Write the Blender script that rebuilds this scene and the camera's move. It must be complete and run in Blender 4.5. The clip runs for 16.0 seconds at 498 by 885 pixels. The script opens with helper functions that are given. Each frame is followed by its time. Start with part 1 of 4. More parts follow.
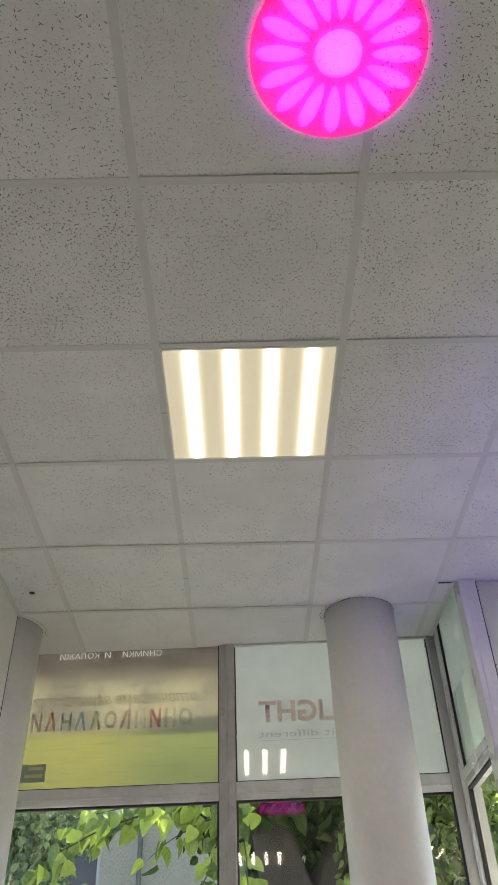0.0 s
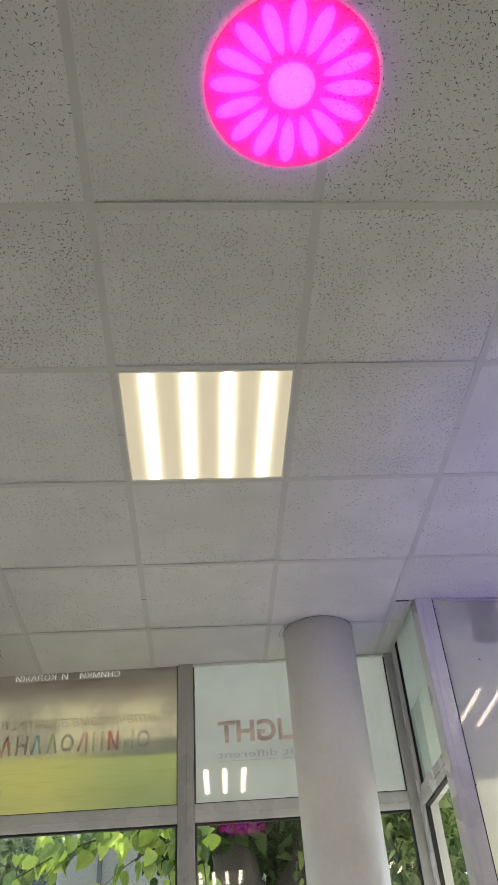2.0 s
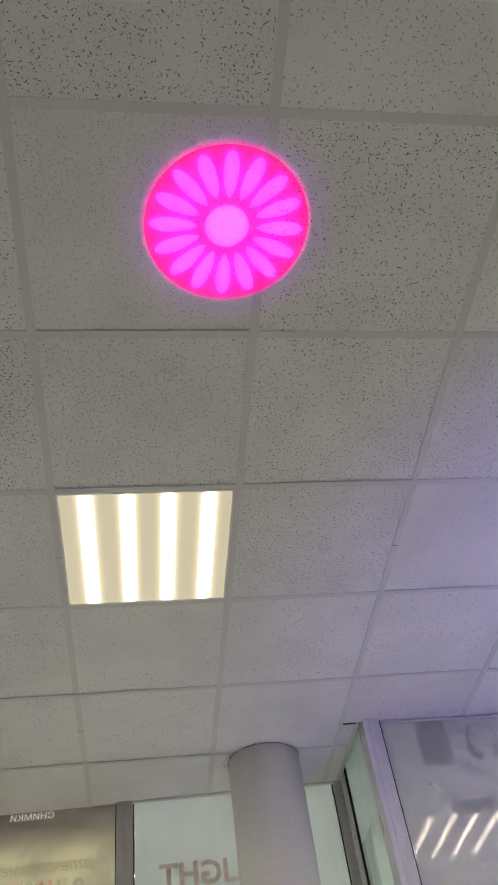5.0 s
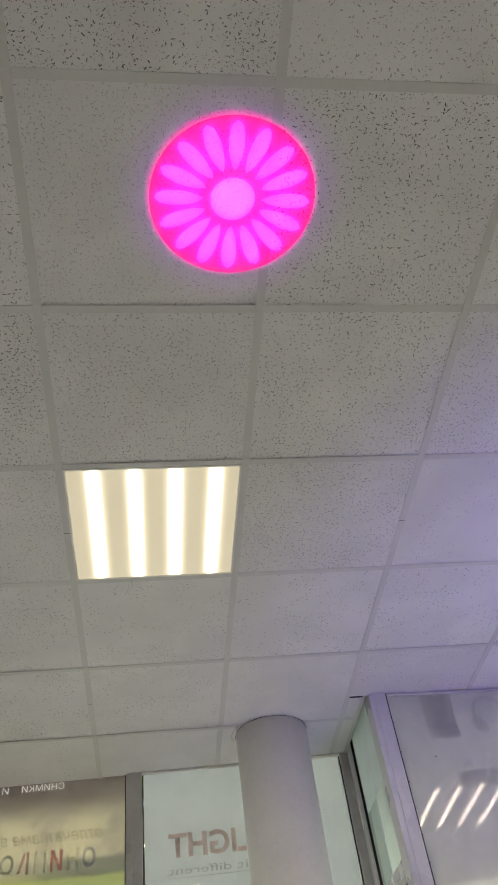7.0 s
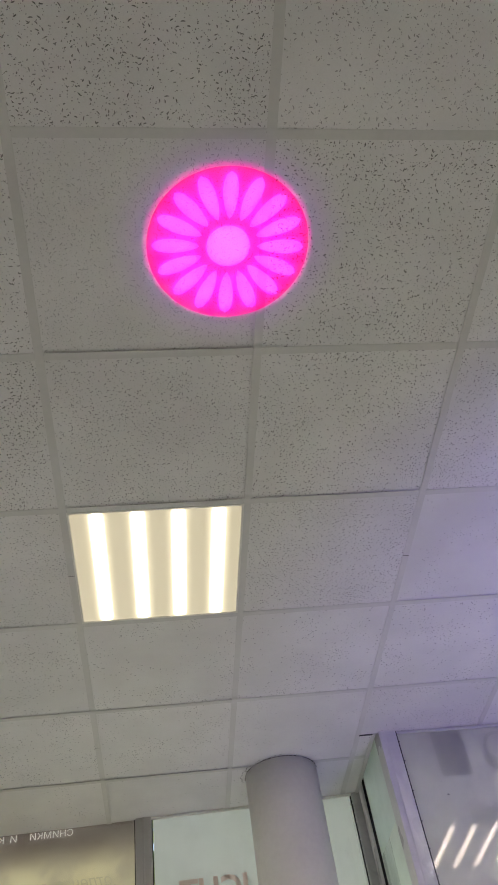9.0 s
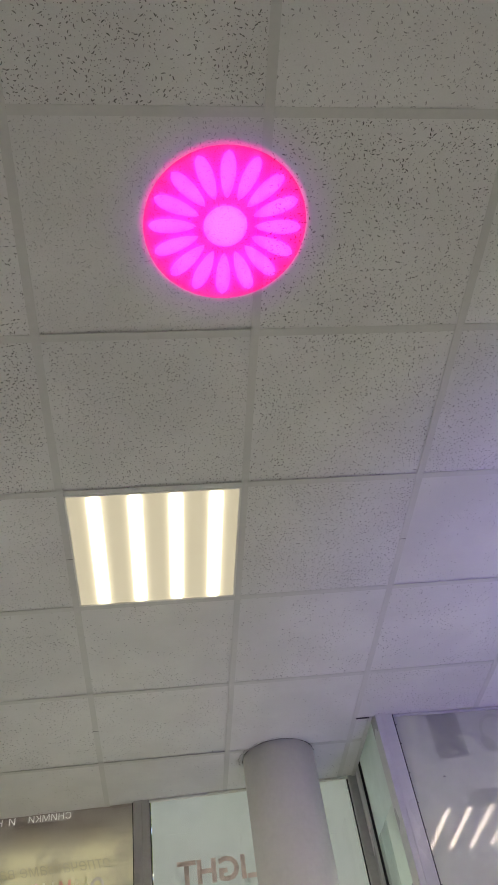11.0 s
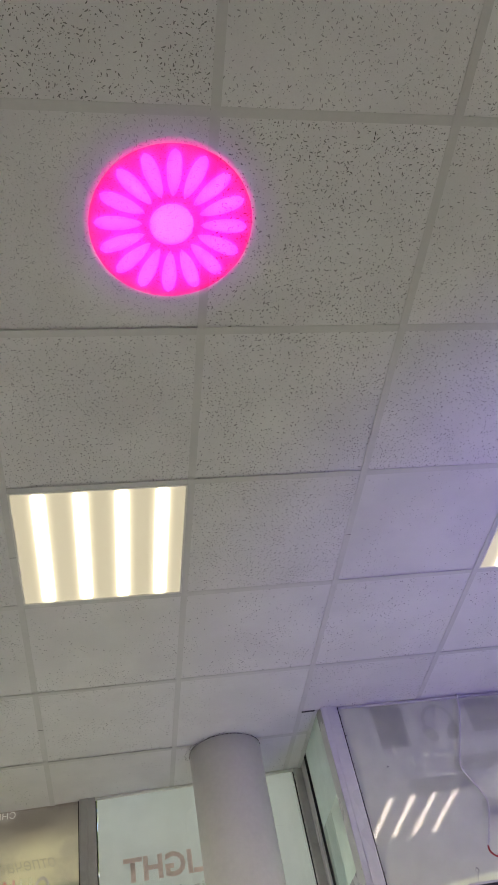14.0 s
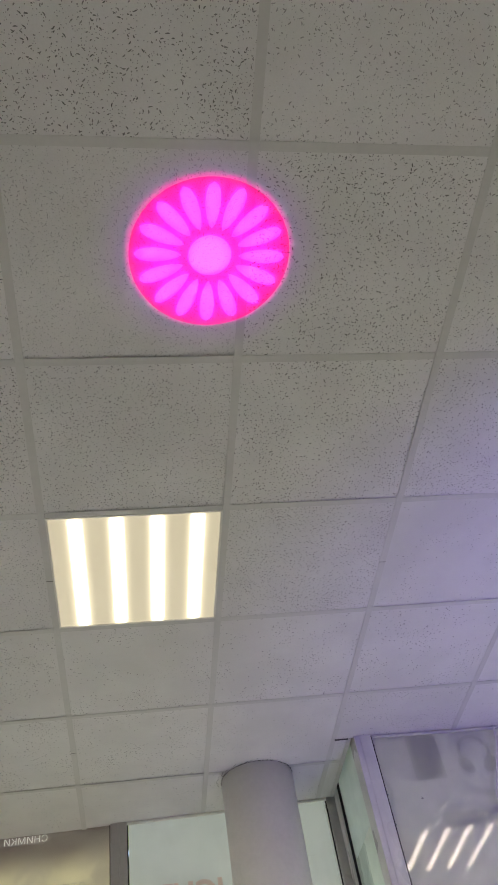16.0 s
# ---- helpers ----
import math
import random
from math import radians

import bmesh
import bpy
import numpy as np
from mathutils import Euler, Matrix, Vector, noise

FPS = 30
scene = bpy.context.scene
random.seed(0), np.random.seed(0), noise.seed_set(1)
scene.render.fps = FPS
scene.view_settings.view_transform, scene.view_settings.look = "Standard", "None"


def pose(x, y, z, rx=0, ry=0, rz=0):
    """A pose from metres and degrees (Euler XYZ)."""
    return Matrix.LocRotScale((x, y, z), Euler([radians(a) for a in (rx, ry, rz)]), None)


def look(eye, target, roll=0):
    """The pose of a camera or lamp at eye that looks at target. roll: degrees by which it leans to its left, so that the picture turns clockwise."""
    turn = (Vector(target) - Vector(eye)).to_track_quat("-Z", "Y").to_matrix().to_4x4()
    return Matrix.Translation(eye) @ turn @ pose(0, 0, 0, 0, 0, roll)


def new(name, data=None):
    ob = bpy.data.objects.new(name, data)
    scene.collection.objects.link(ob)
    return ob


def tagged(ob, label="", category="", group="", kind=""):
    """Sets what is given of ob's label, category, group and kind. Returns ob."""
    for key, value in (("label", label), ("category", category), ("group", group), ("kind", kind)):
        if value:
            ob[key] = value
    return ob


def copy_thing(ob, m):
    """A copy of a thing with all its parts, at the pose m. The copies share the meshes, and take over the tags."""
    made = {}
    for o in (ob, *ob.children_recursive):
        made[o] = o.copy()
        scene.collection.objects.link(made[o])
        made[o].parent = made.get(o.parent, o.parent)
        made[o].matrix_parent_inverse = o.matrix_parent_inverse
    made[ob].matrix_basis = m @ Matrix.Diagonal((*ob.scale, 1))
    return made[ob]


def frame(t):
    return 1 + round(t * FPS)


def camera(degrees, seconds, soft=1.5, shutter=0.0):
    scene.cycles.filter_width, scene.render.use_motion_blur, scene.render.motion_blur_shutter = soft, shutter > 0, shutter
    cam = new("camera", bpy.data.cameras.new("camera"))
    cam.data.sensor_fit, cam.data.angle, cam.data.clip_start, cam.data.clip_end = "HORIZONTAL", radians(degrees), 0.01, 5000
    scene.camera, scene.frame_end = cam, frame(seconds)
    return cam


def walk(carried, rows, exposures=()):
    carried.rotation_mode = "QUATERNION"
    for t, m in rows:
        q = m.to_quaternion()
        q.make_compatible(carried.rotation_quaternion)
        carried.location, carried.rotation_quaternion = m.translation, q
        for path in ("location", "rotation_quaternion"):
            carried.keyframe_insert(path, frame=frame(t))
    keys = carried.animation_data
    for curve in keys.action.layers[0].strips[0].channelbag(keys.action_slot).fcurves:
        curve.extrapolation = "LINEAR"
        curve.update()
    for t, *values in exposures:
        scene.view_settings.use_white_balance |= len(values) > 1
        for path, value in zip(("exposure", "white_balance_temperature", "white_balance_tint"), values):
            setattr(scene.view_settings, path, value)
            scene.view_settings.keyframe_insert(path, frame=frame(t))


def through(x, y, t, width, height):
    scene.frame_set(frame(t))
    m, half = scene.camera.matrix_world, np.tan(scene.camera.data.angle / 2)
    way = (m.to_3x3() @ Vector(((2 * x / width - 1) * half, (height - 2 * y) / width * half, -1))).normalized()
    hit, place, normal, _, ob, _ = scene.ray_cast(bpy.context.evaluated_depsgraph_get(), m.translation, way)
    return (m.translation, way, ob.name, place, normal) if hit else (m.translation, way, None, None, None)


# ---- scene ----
cam = camera(35.5, 16.0, soft=1.1)

PATH = [
    (0, (0.253, -1.721, 1.174), (0.284, -0.175, 2.442), -2.0),
    (0.5, (0.245, -1.712, 1.171), (0.247, -0.127, 2.39), -1.1),
    (1, (0.241, -1.703, 1.164), (0.223, -0.094, 2.352), -0.7),
    (1.5, (0.249, -1.706, 1.166), (0.244, -0.087, 2.341), -1.6),
    (2, (0.273, -1.747, 1.195), (0.4, -0.223, 2.484), -4.3),
    (2.5, (0.284, -1.769, 1.206), (0.525, -0.372, 2.617), -7.3),
    (3, (0.287, -1.791, 1.206), (0.575, -0.483, 2.691), -9.1),
    (3.5, (0.292, -1.79, 1.2), (0.586, -0.516, 2.714), -9.9),
    (4, (0.287, -1.786, 1.202), (0.578, -0.508, 2.713), -10.1),
    (6.3, (0.282, -1.756, 1.183), (0.538, -0.403, 2.633), -9.3),
    (6.5, (0.284, -1.757, 1.186), (0.539, -0.401, 2.634), -9.2),
    (7, (0.284, -1.765, 1.191), (0.542, -0.412, 2.641), -9.3),
    (7.5, (0.285, -1.82, 1.191), (0.545, -0.536, 2.703), -10.3),
    (8, (0.284, -1.81, 1.19), (0.534, -0.538, 2.713), -10.6),
    (8.5, (0.294, -1.809, 1.185), (0.539, -0.53, 2.703), -10.6),
    (9, (0.294, -1.794, 1.185), (0.542, -0.506, 2.694), -10.7),
    (9.5, (0.291, -1.791, 1.18), (0.543, -0.498, 2.685), -10.8),
    (10, (0.292, -1.786, 1.181), (0.546, -0.485, 2.678), -10.8),
    (12.5, (0.291, -1.777, 1.173), (0.559, -0.436, 2.632), -11.2),
    (13, (0.298, -1.781, 1.175), (0.614, -0.427, 2.612), -13.0),
    (13.5, (0.299, -1.796, 1.172), (0.67, -0.479, 2.63), -14.3),
    (14, (0.298, -1.794, 1.175), (0.682, -0.482, 2.634), -14.6),
    (14.5, (0.297, -1.795, 1.174), (0.684, -0.48, 2.63), -14.6),
    (15, (0.294, -1.803, 1.178), (0.679, -0.488, 2.635), -14.5),
    (15.5, (0.288, -1.815, 1.186), (0.636, -0.528, 2.678), -13.3),
    (16, (0.287, -1.814, 1.181), (0.592, -0.535, 2.688), -12.1),
]
EXPOSURES = [(0, 1.43), (0.5, 1.44), (1, 1.45), (1.5, 1.46), (2, 1.44), (2.5, 1.41), (3, 1.40), (3.5, 1.40), (4, 1.39),
             (6.5, 1.32), (7, 1.44), (7.5, 1.47), (8, 1.50), (8.5, 1.46), (9, 1.41), (9.5, 1.40), (10, 1.39), (12.5, 1.32),
             (13, 1.41), (13.5, 1.43), (14, 1.41), (14.5, 1.39), (15, 1.40), (15.5, 1.40), (16, 1.41)]
walk(cam, [(t, look(eye, target, roll)) for t, eye, target, roll in PATH], EXPOSURES)

# ---------------------------------------------------------------- light
SUN_ELEV, SUN_TURN = radians(58), radians(20)
world = bpy.data.worlds.new("sky")
scene.world = world
world.use_nodes = True
wt = world.node_tree
sky = wt.nodes.new("ShaderNodeTexSky")
sky.sky_type, sky.sun_disc = "NISHITA", False
sky.sun_elevation, sky.sun_rotation = SUN_ELEV, SUN_TURN
wt.nodes["Background"].inputs["Strength"].default_value = 0.15
wt.links.new(sky.outputs[0], wt.nodes["Background"].inputs["Color"])

sun = new("sun", bpy.data.lights.new("sun", "SUN"))
sun.data.energy, sun.data.angle, sun.data.color = 5.0, radians(0.6), (1.0, 0.95, 0.86)
sun.matrix_world = look((3, 12, 14), (3 - 4 * math.sin(SUN_TURN), 12 - 10 * math.cos(SUN_TURN) * 0.6, 14 - 10))

# the moving-head flower lamp's bulb and the colour wash, both shining up from the floor
FLOWER = (0.507, -0.902)
FLOWER_R = 0.2055
bulb = new("projector_bulb", bpy.data.lights.new("projector_bulb", "SPOT"))
bulb.data.energy, bulb.data.shadow_soft_size, bulb.data.spot_size, bulb.data.spot_blend = 530, 0.0023, radians(14), 0.0
bulb.matrix_world = look((FLOWER[0], FLOWER[1], 0.10), (FLOWER[0], FLOWER[1] + 0.0001, 3.0))
wash = new("wash_bulb", bpy.data.lights.new("wash_bulb", "SPOT"))
wash.data.energy, wash.data.shadow_soft_size, wash.data.spot_size, wash.data.spot_blend = 80, 0.06, radians(66), 1.0
wash.data.color = (0.27, 0.18, 1.0)
wash.matrix_world = look((2.3, -1.5, 0.24), (2.5, 0.7, 2.95))


# ---------------------------------------------------------------- materials
def mat(name):
    m = bpy.data.materials.new(name)
    m.use_nodes = True
    return m, m.node_tree, m.node_tree.nodes["Principled BSDF"]


def N(t, kind, **values):
    n = t.nodes.new("ShaderNode" + kind)
    for k, v in values.items():
        if k == "operation":
            n.operation = v
        elif k == "blend":
            n.blend_type = v
        elif k == "data":
            n.data_type = v
        else:
            n.inputs[int(k[1:])].default_value = v
    return n


def math_node(t, op, a, b=None, clamp=False):
    n = N(t, "Math", operation=op)
    n.use_clamp = clamp
    for i, v in enumerate((a, b)):
        if v is None:
            continue
        if isinstance(v, (int, float)):
            n.inputs[i].default_value = v
        else:
            t.links.new(v, n.inputs[i])
    return n.outputs[0]


def mix_colour(t, fac, a, b):
    n = t.nodes.new("ShaderNodeMix")
    n.data_type = "RGBA"
    for s, v in ((n.inputs[0], fac), (n.inputs[6], a), (n.inputs[7], b)):
        if isinstance(v, (int, float)):
            s.default_value = v
        elif isinstance(v, tuple):
            s.default_value = (*v, 1)
        else:
            t.links.new(v, s)
    return n.outputs[2]


def noise_of(t, scale, detail=4, rough=0.6, vector=None):
    n = t.nodes.new("ShaderNodeTexNoise")
    n.inputs["Scale"].default_value, n.inputs["Detail"].default_value, n.inputs["Roughness"].default_value = scale, detail, rough
    t.links.new(vector or coords(t), n.inputs["Vector"])
    return n.outputs[0]


def coords(t):
    return t.nodes.new("ShaderNodeTexCoord").outputs["Object"]


def remap(t, v, a, b, c=0.0, d=1.0, smooth=True):
    n = t.nodes.new("ShaderNodeMapRange")
    n.interpolation_type = "SMOOTHSTEP" if smooth else "LINEAR"
    for i, x in enumerate((a, b, c, d)):
        n.inputs[i + 1].default_value = x
    t.links.new(v, n.inputs[0])
    return n.outputs[0]


def surface(name, dark, light, coarse, fine, rough, bump=0.1, metal=0.0, rough_vary=0.1, per_object=False, fine_share=0.35):
    """Two scales of colour change, uneven gloss and fine relief."""
    m, t, p = mat(name)
    a, b = noise_of(t, coarse, 3), noise_of(t, fine, 5)
    f = math_node(t, "ADD", math_node(t, "MULTIPLY", a, 1 - fine_share), math_node(t, "MULTIPLY", b, fine_share))
    f = remap(t, f, 0.32, 0.68)
    if per_object:
        o = t.nodes.new("ShaderNodeObjectInfo").outputs["Random"]
        f = math_node(t, "ADD", math_node(t, "MULTIPLY", f, 0.6), math_node(t, "MULTIPLY", o, 0.4))
    t.links.new(mix_colour(t, f, dark, light), p.inputs["Base Color"])
    t.links.new(remap(t, a, 0.3, 0.7, rough - rough_vary, rough + rough_vary), p.inputs["Roughness"])
    p.inputs["Metallic"].default_value = metal
    if bump:
        bn = t.nodes.new("ShaderNodeBump")
        bn.inputs["Strength"].default_value, bn.inputs["Distance"].default_value = bump, 0.004
        t.links.new(b, bn.inputs["Height"])
        t.links.new(bn.outputs[0], p.inputs["Normal"])
    return m


def fissured_tile(name, keep, length, dark, scale=86.0, width=0.0013, clumps=0.9):
    """Mineral-fibre board: off-white paint with short randomly turned fissures and pin holes."""
    m, t, p = mat(name)
    isl = t.nodes.new("ShaderNodeNewGeometry").outputs["Random Per Island"]
    co = coords(t)
    shift = N(t, "VectorMath", operation="ADD")
    comb = t.nodes.new("ShaderNodeCombineXYZ")
    t.links.new(math_node(t, "MULTIPLY", isl, 37.0), comb.inputs[0])
    t.links.new(math_node(t, "MULTIPLY", isl, 91.0), comb.inputs[1])
    t.links.new(co, shift.inputs[0])
    t.links.new(comb.outputs[0], shift.inputs[1])
    warm = shift.outputs[0]

    def fissures(scale, length, width, keep):
        vo = t.nodes.new("ShaderNodeTexVoronoi")
        vo.voronoi_dimensions = "2D"
        vo.inputs["Scale"].default_value = scale
        t.links.new(warm, vo.inputs["Vector"])
        sub = N(t, "VectorMath", operation="SUBTRACT")
        t.links.new(warm, sub.inputs[0])
        t.links.new(vo.outputs["Position"], sub.inputs[1])
        sep = t.nodes.new("ShaderNodeSeparateColor")
        t.links.new(vo.outputs["Color"], sep.inputs[0])
        rot = t.nodes.new("ShaderNodeVectorRotate")
        rot.rotation_type = "Z_AXIS"
        t.links.new(sub.outputs[0], rot.inputs["Vector"])
        t.links.new(math_node(t, "MULTIPLY", sep.outputs[0], 6.283), rot.inputs["Angle"])
        xyz = t.nodes.new("ShaderNodeSeparateXYZ")
        t.links.new(rot.outputs[0], xyz.inputs[0])
        ln = math_node(t, "ADD", math_node(t, "MULTIPLY", math_node(t, "POWER", sep.outputs[1], 1.6), length), width)
        ex = math_node(t, "DIVIDE", xyz.outputs[0], ln)
        bend = math_node(t, "MULTIPLY", math_node(t, "MULTIPLY", ex, ex), width * 0.6)
        ey = math_node(t, "DIVIDE", math_node(t, "ADD", xyz.outputs[1], bend), width)
        d = math_node(t, "SQRT", math_node(t, "ADD", math_node(t, "MULTIPLY", ex, ex), math_node(t, "MULTIPLY", ey, ey)))
        shape = remap(t, d, 0.7, 1.15, 1.0, 0.0)
        lim = math_node(t, "ADD", math_node(t, "MULTIPLY", isl, -0.20), keep)
        clump = math_node(t, "MULTIPLY", math_node(t, "SUBTRACT", noise_of(t, 6.0, 3, 0.5, warm), 0.5), clumps)
        on = math_node(t, "LESS_THAN", sep.outputs[2], math_node(t, "ADD", lim, clump))
        return math_node(t, "MULTIPLY", shape, on)

    big = fissures(scale, length, width, keep)
    pin = fissures(scale * 1.75, width * 0.55, width * 0.72, keep - 0.14)
    pits = math_node(t, "MAXIMUM", big, math_node(t, "MULTIPLY", pin, 0.75))
    depth = remap(t, noise_of(t, 23.0, 2, 0.5, warm), 0.3, 0.7, 0.65, 1.0)
    depth = math_node(t, "MULTIPLY", depth, remap(t, math_node(t, "FRACT", math_node(t, "MULTIPLY", isl, 17.0)), 0.0, 1.0, 0.62 * dark, dark))
    pits = math_node(t, "MULTIPLY", pits, depth)
    base = mix_colour(t, remap(t, noise_of(t, 3.2, 4, 0.6, warm), 0.3, 0.7), (0.70, 0.695, 0.69), (0.78, 0.775, 0.77))
    base = mix_colour(t, math_node(t, "MULTIPLY", remap(t, noise_of(t, 260.0, 3, 0.7, warm), 0.35, 0.75), 0.16), base, (0.5, 0.49, 0.46))
    tone = mix_colour(t, isl, (0.94, 0.94, 0.93), (1.0, 1.0, 0.995))
    mul = t.nodes.new("ShaderNodeMix")
    mul.data_type, mul.blend_type = "RGBA", "MULTIPLY"
    mul.inputs[0].default_value = 1.0
    t.links.new(base, mul.inputs[6])
    t.links.new(tone, mul.inputs[7])
    t.links.new(mix_colour(t, pits, mul.outputs[2], (0.03, 0.03, 0.027)), p.inputs["Base Color"])
    p.inputs["Roughness"].default_value = 0.93
    p.inputs["Specular IOR Level"].default_value = 0.15
    bn = t.nodes.new("ShaderNodeBump")
    bn.inputs["Strength"].default_value, bn.inputs["Distance"].default_value = 0.5, 0.0015
    t.links.new(math_node(t, "SUBTRACT", math_node(t, "MULTIPLY", noise_of(t, 300.0, 3, 0.6, warm), 0.2), pits), bn.inputs["Height"])
    t.links.new(bn.outputs[0], p.inputs["Normal"])
    return m


def lamp_diffuser():
    """Frosted sheet over four tubes: bright bands where the tubes lie behind it."""
    m, t, p = mat("lit_diffuser")
    xyz = t.nodes.new("ShaderNodeSeparateXYZ")
    t.links.new(coords(t), xyz.inputs[0])
    x = math_node(t, "ADD", xyz.outputs[0], 0.2643)
    d = math_node(t, "ABSOLUTE", math_node(t, "SUBTRACT", math_node(t, "MODULO", x, 0.1345), 0.06725))
    ends = remap(t, math_node(t, "ABSOLUTE", xyz.outputs[1]), 0.252, 0.287, 1.0, 0.0)
    tube = math_node(t, "MULTIPLY", math_node(t, "POWER", remap(t, d, 0.006, 0.034, 1.0, 0.0), 2.4), ends)
    wide = math_node(t, "POWER", remap(t, d, 0.014, 0.056, 1.0, 0.0), 1.5)
    low = math_node(t, "ADD", 0.202, math_node(t, "MULTIPLY", wide, 0.22))
    strength = math_node(t, "ADD", low, math_node(t, "MULTIPLY", tube, 9.4))
    p.inputs["Base Color"].default_value = (0.3, 0.3, 0.28, 1)
    p.inputs["Roughness"].default_value = 0.4
    t.links.new(mix_colour(t, tube, (1.0, 0.86, 0.56), (0.985, 0.945, 0.885)), p.inputs["Emission Color"])
    t.links.new(strength, p.inputs["Emission Strength"])
    return m


def clear_glass(name, ior=1.68, tint=(0.93, 0.97, 0.95), curved=False, haze=0.004):
    m, t, p = mat(name)
    t.nodes.remove(p)
    tr, gl, fr, mx = (t.nodes.new("ShaderNode" + k) for k in ("BsdfTransparent", "BsdfGlossy", "Fresnel", "MixShader"))
    tr.inputs[0].default_value = (*tint, 1)
    gl.inputs["Roughness"].default_value = haze
    # warm tint put into the gloss so reflected lamp tubes look peach
    gl.inputs["Color"].default_value = (1.0, 0.88, 0.80, 1)
    fr.inputs["IOR"].default_value = ior
    if curved:
        lw = t.nodes.new("ShaderNodeLayerWeight")
        lw.inputs[0].default_value = 0.25
        t.links.new(remap(t, lw.outputs["Facing"], 0.0, 1.0, 0.04, 0.55), mx.inputs[0])
    else:
        t.links.new(fr.outputs[0], mx.inputs[0])
    t.links.new(tr.outputs[0], mx.inputs[1])
    t.links.new(gl.outputs[0], mx.inputs[2])
    t.links.new(mx.outputs[0], t.nodes["Material Output"].inputs[0])
    return m


def backlit(name, colour, through=0.6, colour_socket=None, clear=0.0, vary=0.06, gloss=0.0):
    """A film or leaf that shows its colour by light from both sides."""
    m, t, p = mat(name)
    t.nodes.remove(p)
    di, tl, mx = (t.nodes.new("ShaderNode" + k) for k in ("BsdfDiffuse", "BsdfTranslucent", "MixShader"))
    if colour_socket:
        c = colour_socket(t)
    else:
        f = remap(t, noise_of(t, 9.0, 4), 0.3, 0.7)
        c = mix_colour(t, f, tuple(max(0, v - vary) for v in colour), tuple(min(1, v + vary) for v in colour))
    t.links.new(c, di.inputs[0])
    t.links.new(c, tl.inputs[0])
    mx.inputs[0].default_value = through
    t.links.new(di.outputs[0], mx.inputs[1])
    t.links.new(tl.outputs[0], mx.inputs[2])
    out = mx.outputs[0]
    if gloss:
        gb, m3 = t.nodes.new("ShaderNodeBsdfGlossy"), t.nodes.new("ShaderNodeMixShader")
        gb.inputs["Roughness"].default_value = 0.38
        m3.inputs[0].default_value = gloss
        t.links.new(out, m3.inputs[1])
        t.links.new(gb.outputs[0], m3.inputs[2])
        out = m3.outputs[0]
    if clear:
        tr, m2 = t.nodes.new("ShaderNodeBsdfTransparent"), t.nodes.new("ShaderNodeMixShader")
        m2.inputs[0].default_value = clear
        t.links.new(out, m2.inputs[1])
        t.links.new(tr.outputs[0], m2.inputs[2])
        out = m2.outputs[0]
    t.links.new(out, t.nodes["Material Output"].inputs[0])
    return m


def slide_glass(name, colour):
    m, t, p = mat(name)
    t.nodes.remove(p)
    tr = t.nodes.new("ShaderNodeBsdfTransparent")
    tr.inputs[0].default_value = (*colour, 1)
    t.links.new(tr.outputs[0], t.nodes["Material Output"].inputs[0])
    return m


def photo_print(t):
    """The banner's print: pale cloudy sky, a far ridge, a yellow-green field."""
    xyz = t.nodes.new("ShaderNodeSeparateXYZ")
    t.links.new(coords(t), xyz.inputs[0])
    wob = math_node(t, "MULTIPLY", math_node(t, "SUBTRACT", noise_of(t, 5.0, 4), 0.5), 0.10)
    z = math_node(t, "ADD", xyz.outputs[2], wob)
    skyc = mix_colour(t, remap(t, z, 2.78, 3.00), (0.76, 0.73, 0.60), (0.34, 0.305, 0.29))
    skyc = mix_colour(t, math_node(t, "MULTIPLY", remap(t, noise_of(t, 3.6, 4), 0.42, 0.66), 0.6), skyc, (0.50, 0.475, 0.44))
    glow = remap(t, math_node(t, "ABSOLUTE", math_node(t, "ADD", xyz.outputs[0], 0.62)), 0.05, 0.55, 1.0, 0.0)
    field = mix_colour(t, remap(t, z, 2.30, 2.52), (0.52, 0.56, 0.38), (0.62, 0.65, 0.42))
    field = mix_colour(t, math_node(t, "MULTIPLY", glow, 0.6), field, (0.77, 0.73, 0.41))
    streak = t.nodes.new("ShaderNodeMapping")
    streak.inputs["Scale"].default_value = (2.0, 1.0, 22.0)
    t.links.new(coords(t), streak.inputs[0])
    field = mix_colour(t, math_node(t, "MULTIPLY", remap(t, noise_of(t, 3.0, 5, 0.6, streak.outputs[0]), 0.45, 0.75), 0.4), field, (0.44, 0.49, 0.27))
    hz = math_node(t, "ADD", xyz.outputs[2], math_node(t, "MULTIPLY", wob, 0.25))
    c = mix_colour(t, remap(t, hz, 2.555, 2.60), field, skyc)
    ridge = math_node(t, "MULTIPLY", remap(t, hz, 2.545, 2.57), remap(t, hz, 2.615, 2.66, 1.0, 0.0))
    ridge = math_node(t, "MULTIPLY", ridge, remap(t, xyz.outputs[0], -0.55, -0.02, 0.1, 0.8))
    return mix_colour(t, ridge, c, (0.40, 0.41, 0.37))


def leaf_colour(dark, light, island=True):
    def make(t):
        r = t.nodes.new("ShaderNodeNewGeometry").outputs["Random Per Island"] if island else t.nodes.new("ShaderNodeObjectInfo").outputs["Random"]
        blotch = remap(t, noise_of(t, 6.0, 4, 0.6), 0.3, 0.7, -0.16, 0.16)
        return mix_colour(t, math_node(t, "ADD", r, blotch, True), dark, light)
    return make


